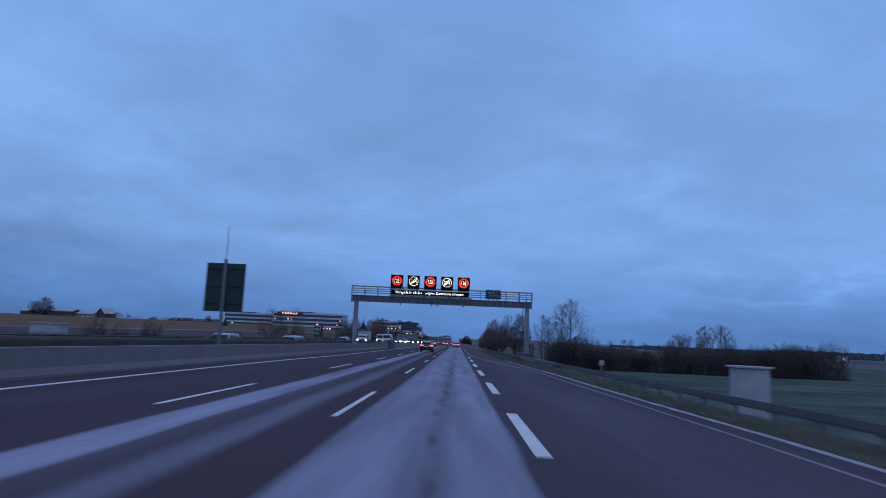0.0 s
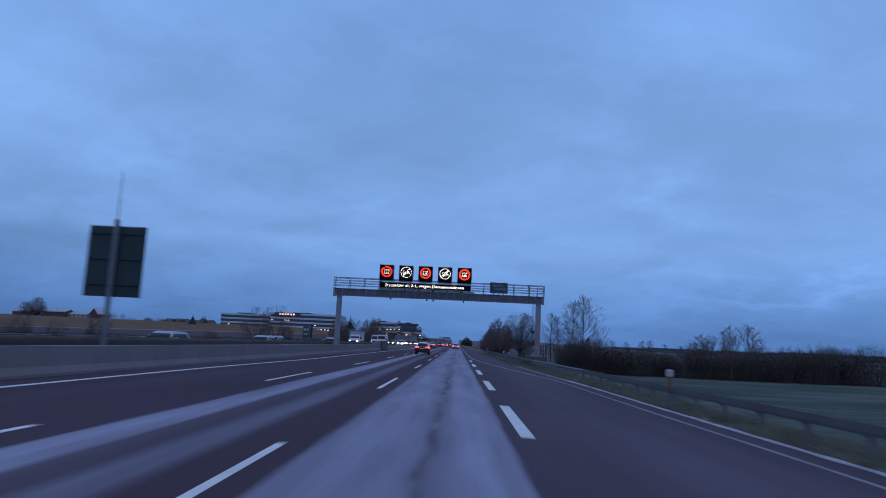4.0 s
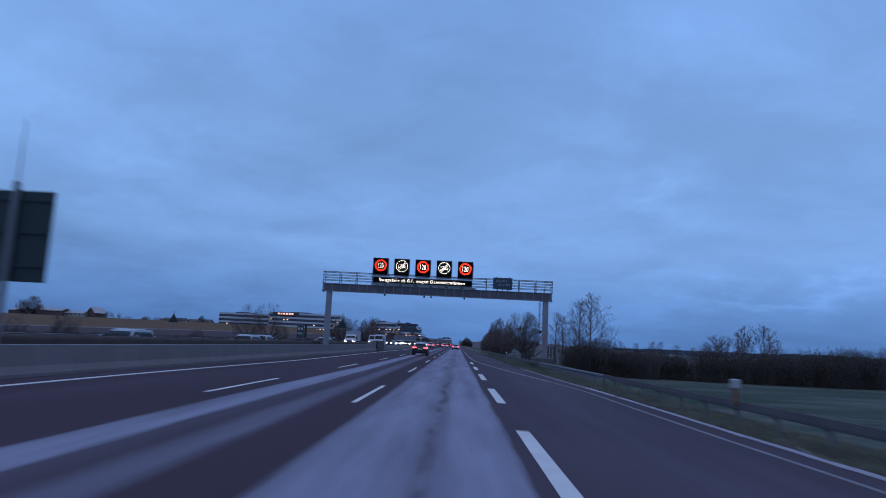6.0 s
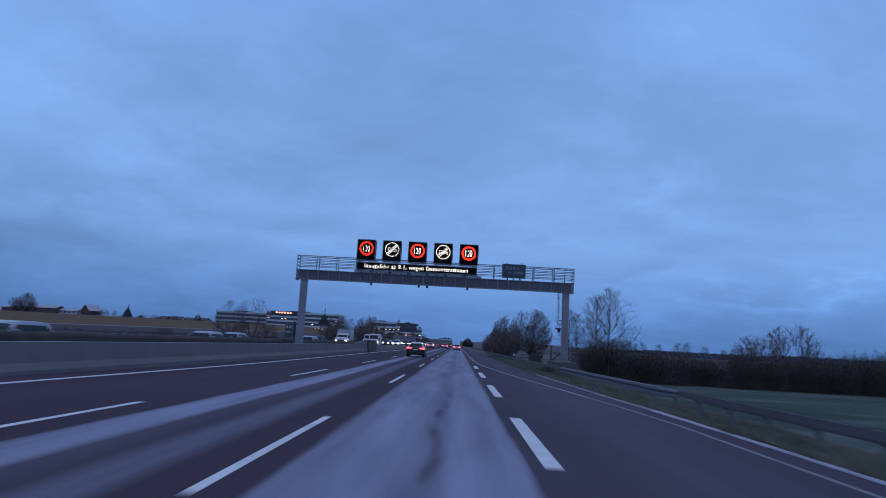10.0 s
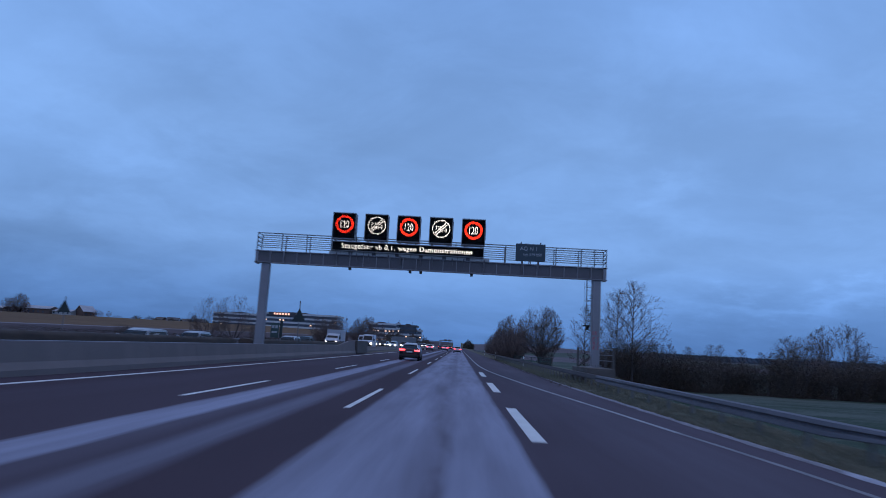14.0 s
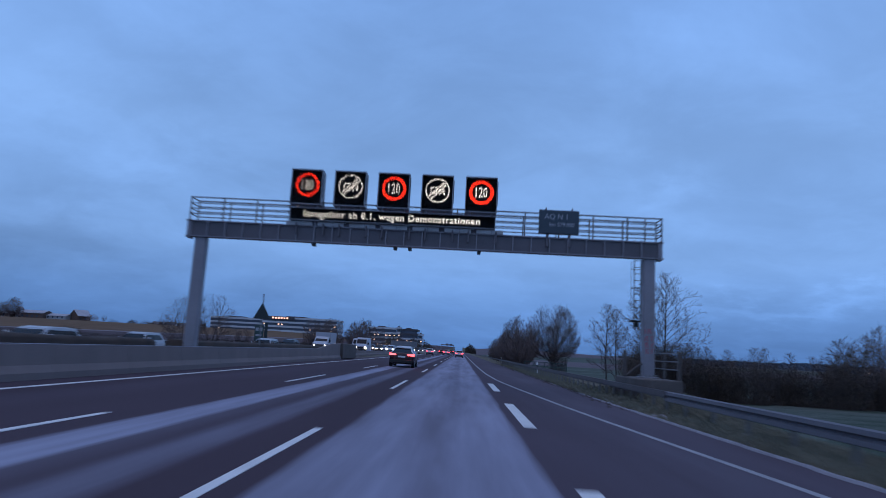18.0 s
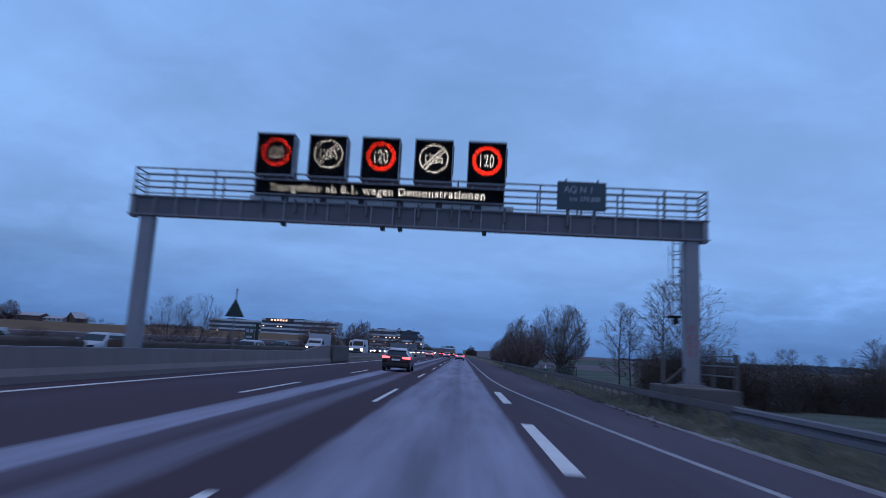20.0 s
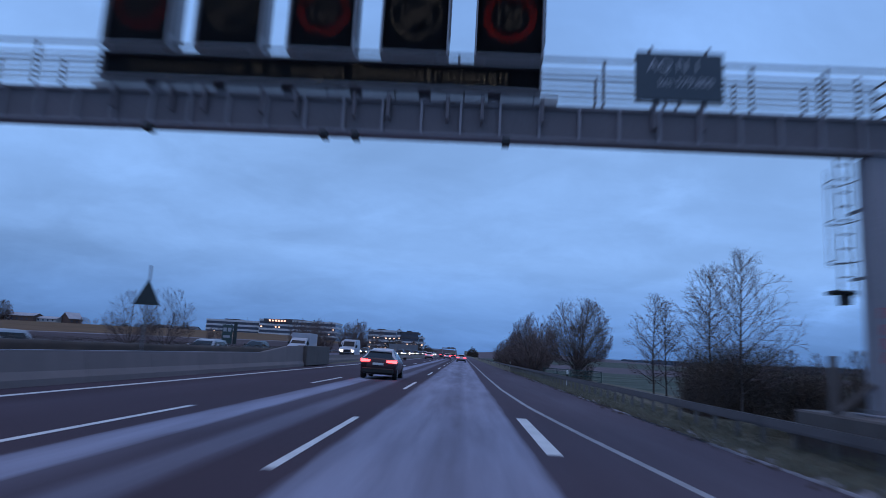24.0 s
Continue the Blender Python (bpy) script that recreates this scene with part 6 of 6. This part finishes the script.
def far_bush(x, y, w, h, seed, label="dark distant clump of trees", n=900, hue=None):
    z = ground_z(x, y)
    def place(rg):
        a = 6.28 * rg.rand()
        r = rg.rand() ** 0.5
        p = noise.noise((a + seed, 0, 0))
        return np.array([w * r * math.cos(a), 0.6 * w * r * math.sin(a), h * rg.rand() * (1 - 0.6 * r * r) * (1 + 0.3 * p)])
    t = solo("tree_clump", scatter(n, place, h * 0.06, seed, 0.3), hue or M_SHRUB, label, "trees", kind="stuff", at=pose(x, y, z))
far_bush(13.0, 900, 7.6, 12.0, 1, "rounded dark tree far along the road", n=2600)
for i in range(16):
    far_bush(-36 - 5 * (i % 4), 420 + 34 * i, 7, 7 + 2 * (i % 3), 10 + i)
rg = random.Random(19)
for i in range(13):
    far_bush(-212 - 5.5 * i + rg.uniform(-3, 3), 552 + 8 * (i % 3), rg.uniform(1.5, 5), rg.uniform(1.2, 3.6) * (1.6 if i in (1, 4) else 1), 40 + i, "low dark bushes along the hill crest")
far_bush(-345, 534, 7.0, 15.5, 60, "rounded brown crown of an old tree by the farm", 420, M_CROWN)
far_bush(-355.5, 536, 5.0, 11.5, 61, "rounded brown crown of an old tree by the farm", 300, M_CROWN)
far_bush(-287, 541, 4.8, 5.8, 62, "brown bushes beside the farmhouse", 500, M_CROWN)
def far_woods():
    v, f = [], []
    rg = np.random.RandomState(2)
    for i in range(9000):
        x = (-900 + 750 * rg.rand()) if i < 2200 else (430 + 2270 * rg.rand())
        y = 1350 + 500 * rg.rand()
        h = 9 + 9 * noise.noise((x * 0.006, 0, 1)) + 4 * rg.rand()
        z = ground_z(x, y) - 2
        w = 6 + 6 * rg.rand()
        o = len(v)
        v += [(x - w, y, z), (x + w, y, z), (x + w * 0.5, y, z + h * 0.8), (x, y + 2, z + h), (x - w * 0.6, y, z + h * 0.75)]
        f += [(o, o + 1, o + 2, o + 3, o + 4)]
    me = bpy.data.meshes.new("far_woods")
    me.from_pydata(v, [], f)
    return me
solo("far_woods", far_woods(), M_FARWOOD_HAZE, "line of distant woods on the horizon, tinted with haze", "woods", kind="stuff")

box_hut = thing("container_hut", "pale grey metal cabinet beyond the oncoming carriageway", "cabinet")
part("body", Mesh().box(-40.7, -37.8, 56.9, 58.4, ground_z(-39, 57) - 0.2, 1.62, 0.03), M_CABINET, box_hut)
part("roof_edge", Mesh().box(-40.8, -37.7, 56.8, 58.5, 1.62, 1.72, 0.015), M_CABINET, box_hut)
for i in range(3):
    part("door", Mesh().box(-40.62 + 0.94 * i, -39.74 + 0.94 * i, 56.88, 56.902, 0.0, 1.54, 0.005), M_CABINET, box_hut)
board = thing("direction_sign", "dark green direction sign board beyond the oncoming carriageway", "road sign")
panel = part("board", Mesh().box(-31.4, -30.0, 139.4, 139.48, 1.25, 3.7, 0.03), M_GREENSIGN, board)
for x0, x1, z0, z1 in ((-31.25, -30.8, 2.8, 3.3), (-30.65, -30.2, 2.8, 3.3), (-31.2, -30.3, 2.0, 2.3)):
    part("pale_field", Mesh().box(x0, x1, 139.38, 139.395, z0, z1), M_LETTER, panel)
part("side_board", Mesh().box(-29.9, -29.4, 139.4, 139.48, 1.25, 4.1, 0.03), M_BACK, board, "dark narrow board")
for x in (-31.1, -30.3, -29.65):
    part("post", Mesh().tube((x, 139.55, -0.6), (x, 139.55, 3.9), 0.07, n=8), M_GALV, board)
rg = random.Random(41)
for i in range(9):
    x, y = 840 + 34 * i + rg.uniform(-8, 8), 1290 + rg.uniform(-15, 15)
    z, w, h = ground_z(x, y), rg.uniform(9, 20), rg.uniform(7, 20)
    t = thing("distant_block", "pale distant town building on the horizon", "building", pose(x, y, z), "distant town")
    part("wall", Mesh().box(-w, w, -6, 6, -3, h), M_WALL_W, t)
    part("roof", Mesh().box(-w - 0.5, w + 0.5, -6.5, 6.5, h, h + 1), M_ROOF, t)
    if i % 3 == 1:
        part("lit_window", Mesh().box(-2, 2, -6.4, -6.1, h * 0.4, h * 0.4 + 3), M_LIT, t)

shed = thing("distant_house", "low pale distant house with a lit front beyond the hedge", "house", pose(535, 924, ground_z(535, 924)))
part("wall", Mesh().box(-6, 6, -4, 4, -2, 5.0), M_WALL_W, shed)
part("roof", Mesh().loft([[(-6.5, -4.5, 5.0), (6.5, -4.5, 5.0), (6.5, 4.5, 5.0), (-6.5, 4.5, 5.0)], [(-6.5, -0.2, 7.5), (6.5, -0.2, 7.5), (6.5, 0.2, 7.5), (-6.5, 0.2, 7.5)]]), M_ROOF, shed)
part("lit_window", Mesh().box(-2.5, 2.0, -4.3, -4.01, 3.2, 4.3), M_LIT, shed)

far_sign = thing("distant_gantry", "distant sign gantry far along the motorway", "gantry")
part("beam", Mesh().box(-18, -6.0, 640, 640.6, 6.0, 6.9), M_GANTRY, far_sign)
for x in (-18, -6.5):
    part("column", Mesh().box(x, x + 0.5, 640, 640.6, -2, 6.0), M_GANTRY, far_sign)
for x in (-13.5, -10.0):
    part("panel", Mesh().box(x, x + 2.4, 639.7, 639.9, 5.8, 7.6), M_GANTRY_SHADE, far_sign)

far_rail = thing("far_guard_rail", "grey guard rail beyond the oncoming carriageway", "guard rail", kind="structure")
panel = Mesh().loft([[(-28.2, y, 0.62), (-28.12, y, 0.70), (-28.2, y, 0.78), (-28.12, y, 0.86), (-28.2, y, 0.93), (-28.22, y, 0.93), (-28.22, y, 0.62)] for y in (0.01, 11.99)]).mesh("rail_panel")
stake = Mesh().box(-28.32, -28.24, -0.05, 0.05, -0.4, 0.88).mesh("rail_post")
for k in range(26):
    part("rail_panel", panel, M_RAIL, far_rail, at=pose(0, -10 + 12 * k, 0))
    for q in (2, 6, 10):
        part("rail_post", stake, M_RAIL, far_rail, at=pose(0, -10 + 12 * k + q, 0))
for y in (58.0, 108.0, 158.0):
    marker_post(-12.75, y, -0.1, 1.35, False)
fence = thing("mesh_fence", "dark green mesh railing beside the bare round tree", "fence")
fx0, fy0, fx1, fy1 = 7.3, 110.5, 10.8, 104.0
fz = road_z(7.0) - 0.05
for k in range(5):
    x, y = fx0 + (fx1 - fx0) * k / 4, fy0 + (fy1 - fy0) * k / 4
    part("post", Mesh().box(x - 0.035, x + 0.035, y - 0.035, y + 0.035, fz - 1.2, fz + 0.95, 0.006), M_GREENSIGN, fence)
for z in (0.12, 0.52, 0.92):
    part("rail", Mesh().tube((fx0, fy0, fz + z), (fx1, fy1, fz + z), 0.03, n=6), M_GREENSIGN, fence)
wires = Mesh()
for k in range(1, 60):
    x, y = fx0 + (fx1 - fx0) * k / 60, fy0 + (fy1 - fy0) * k / 60
    wires.tube((x, y, fz + 0.12), (x, y, fz + 0.92), 0.010, n=4)
part("mesh_wires", wires, M_GREENSIGN, fence, "fine dark upright wires")
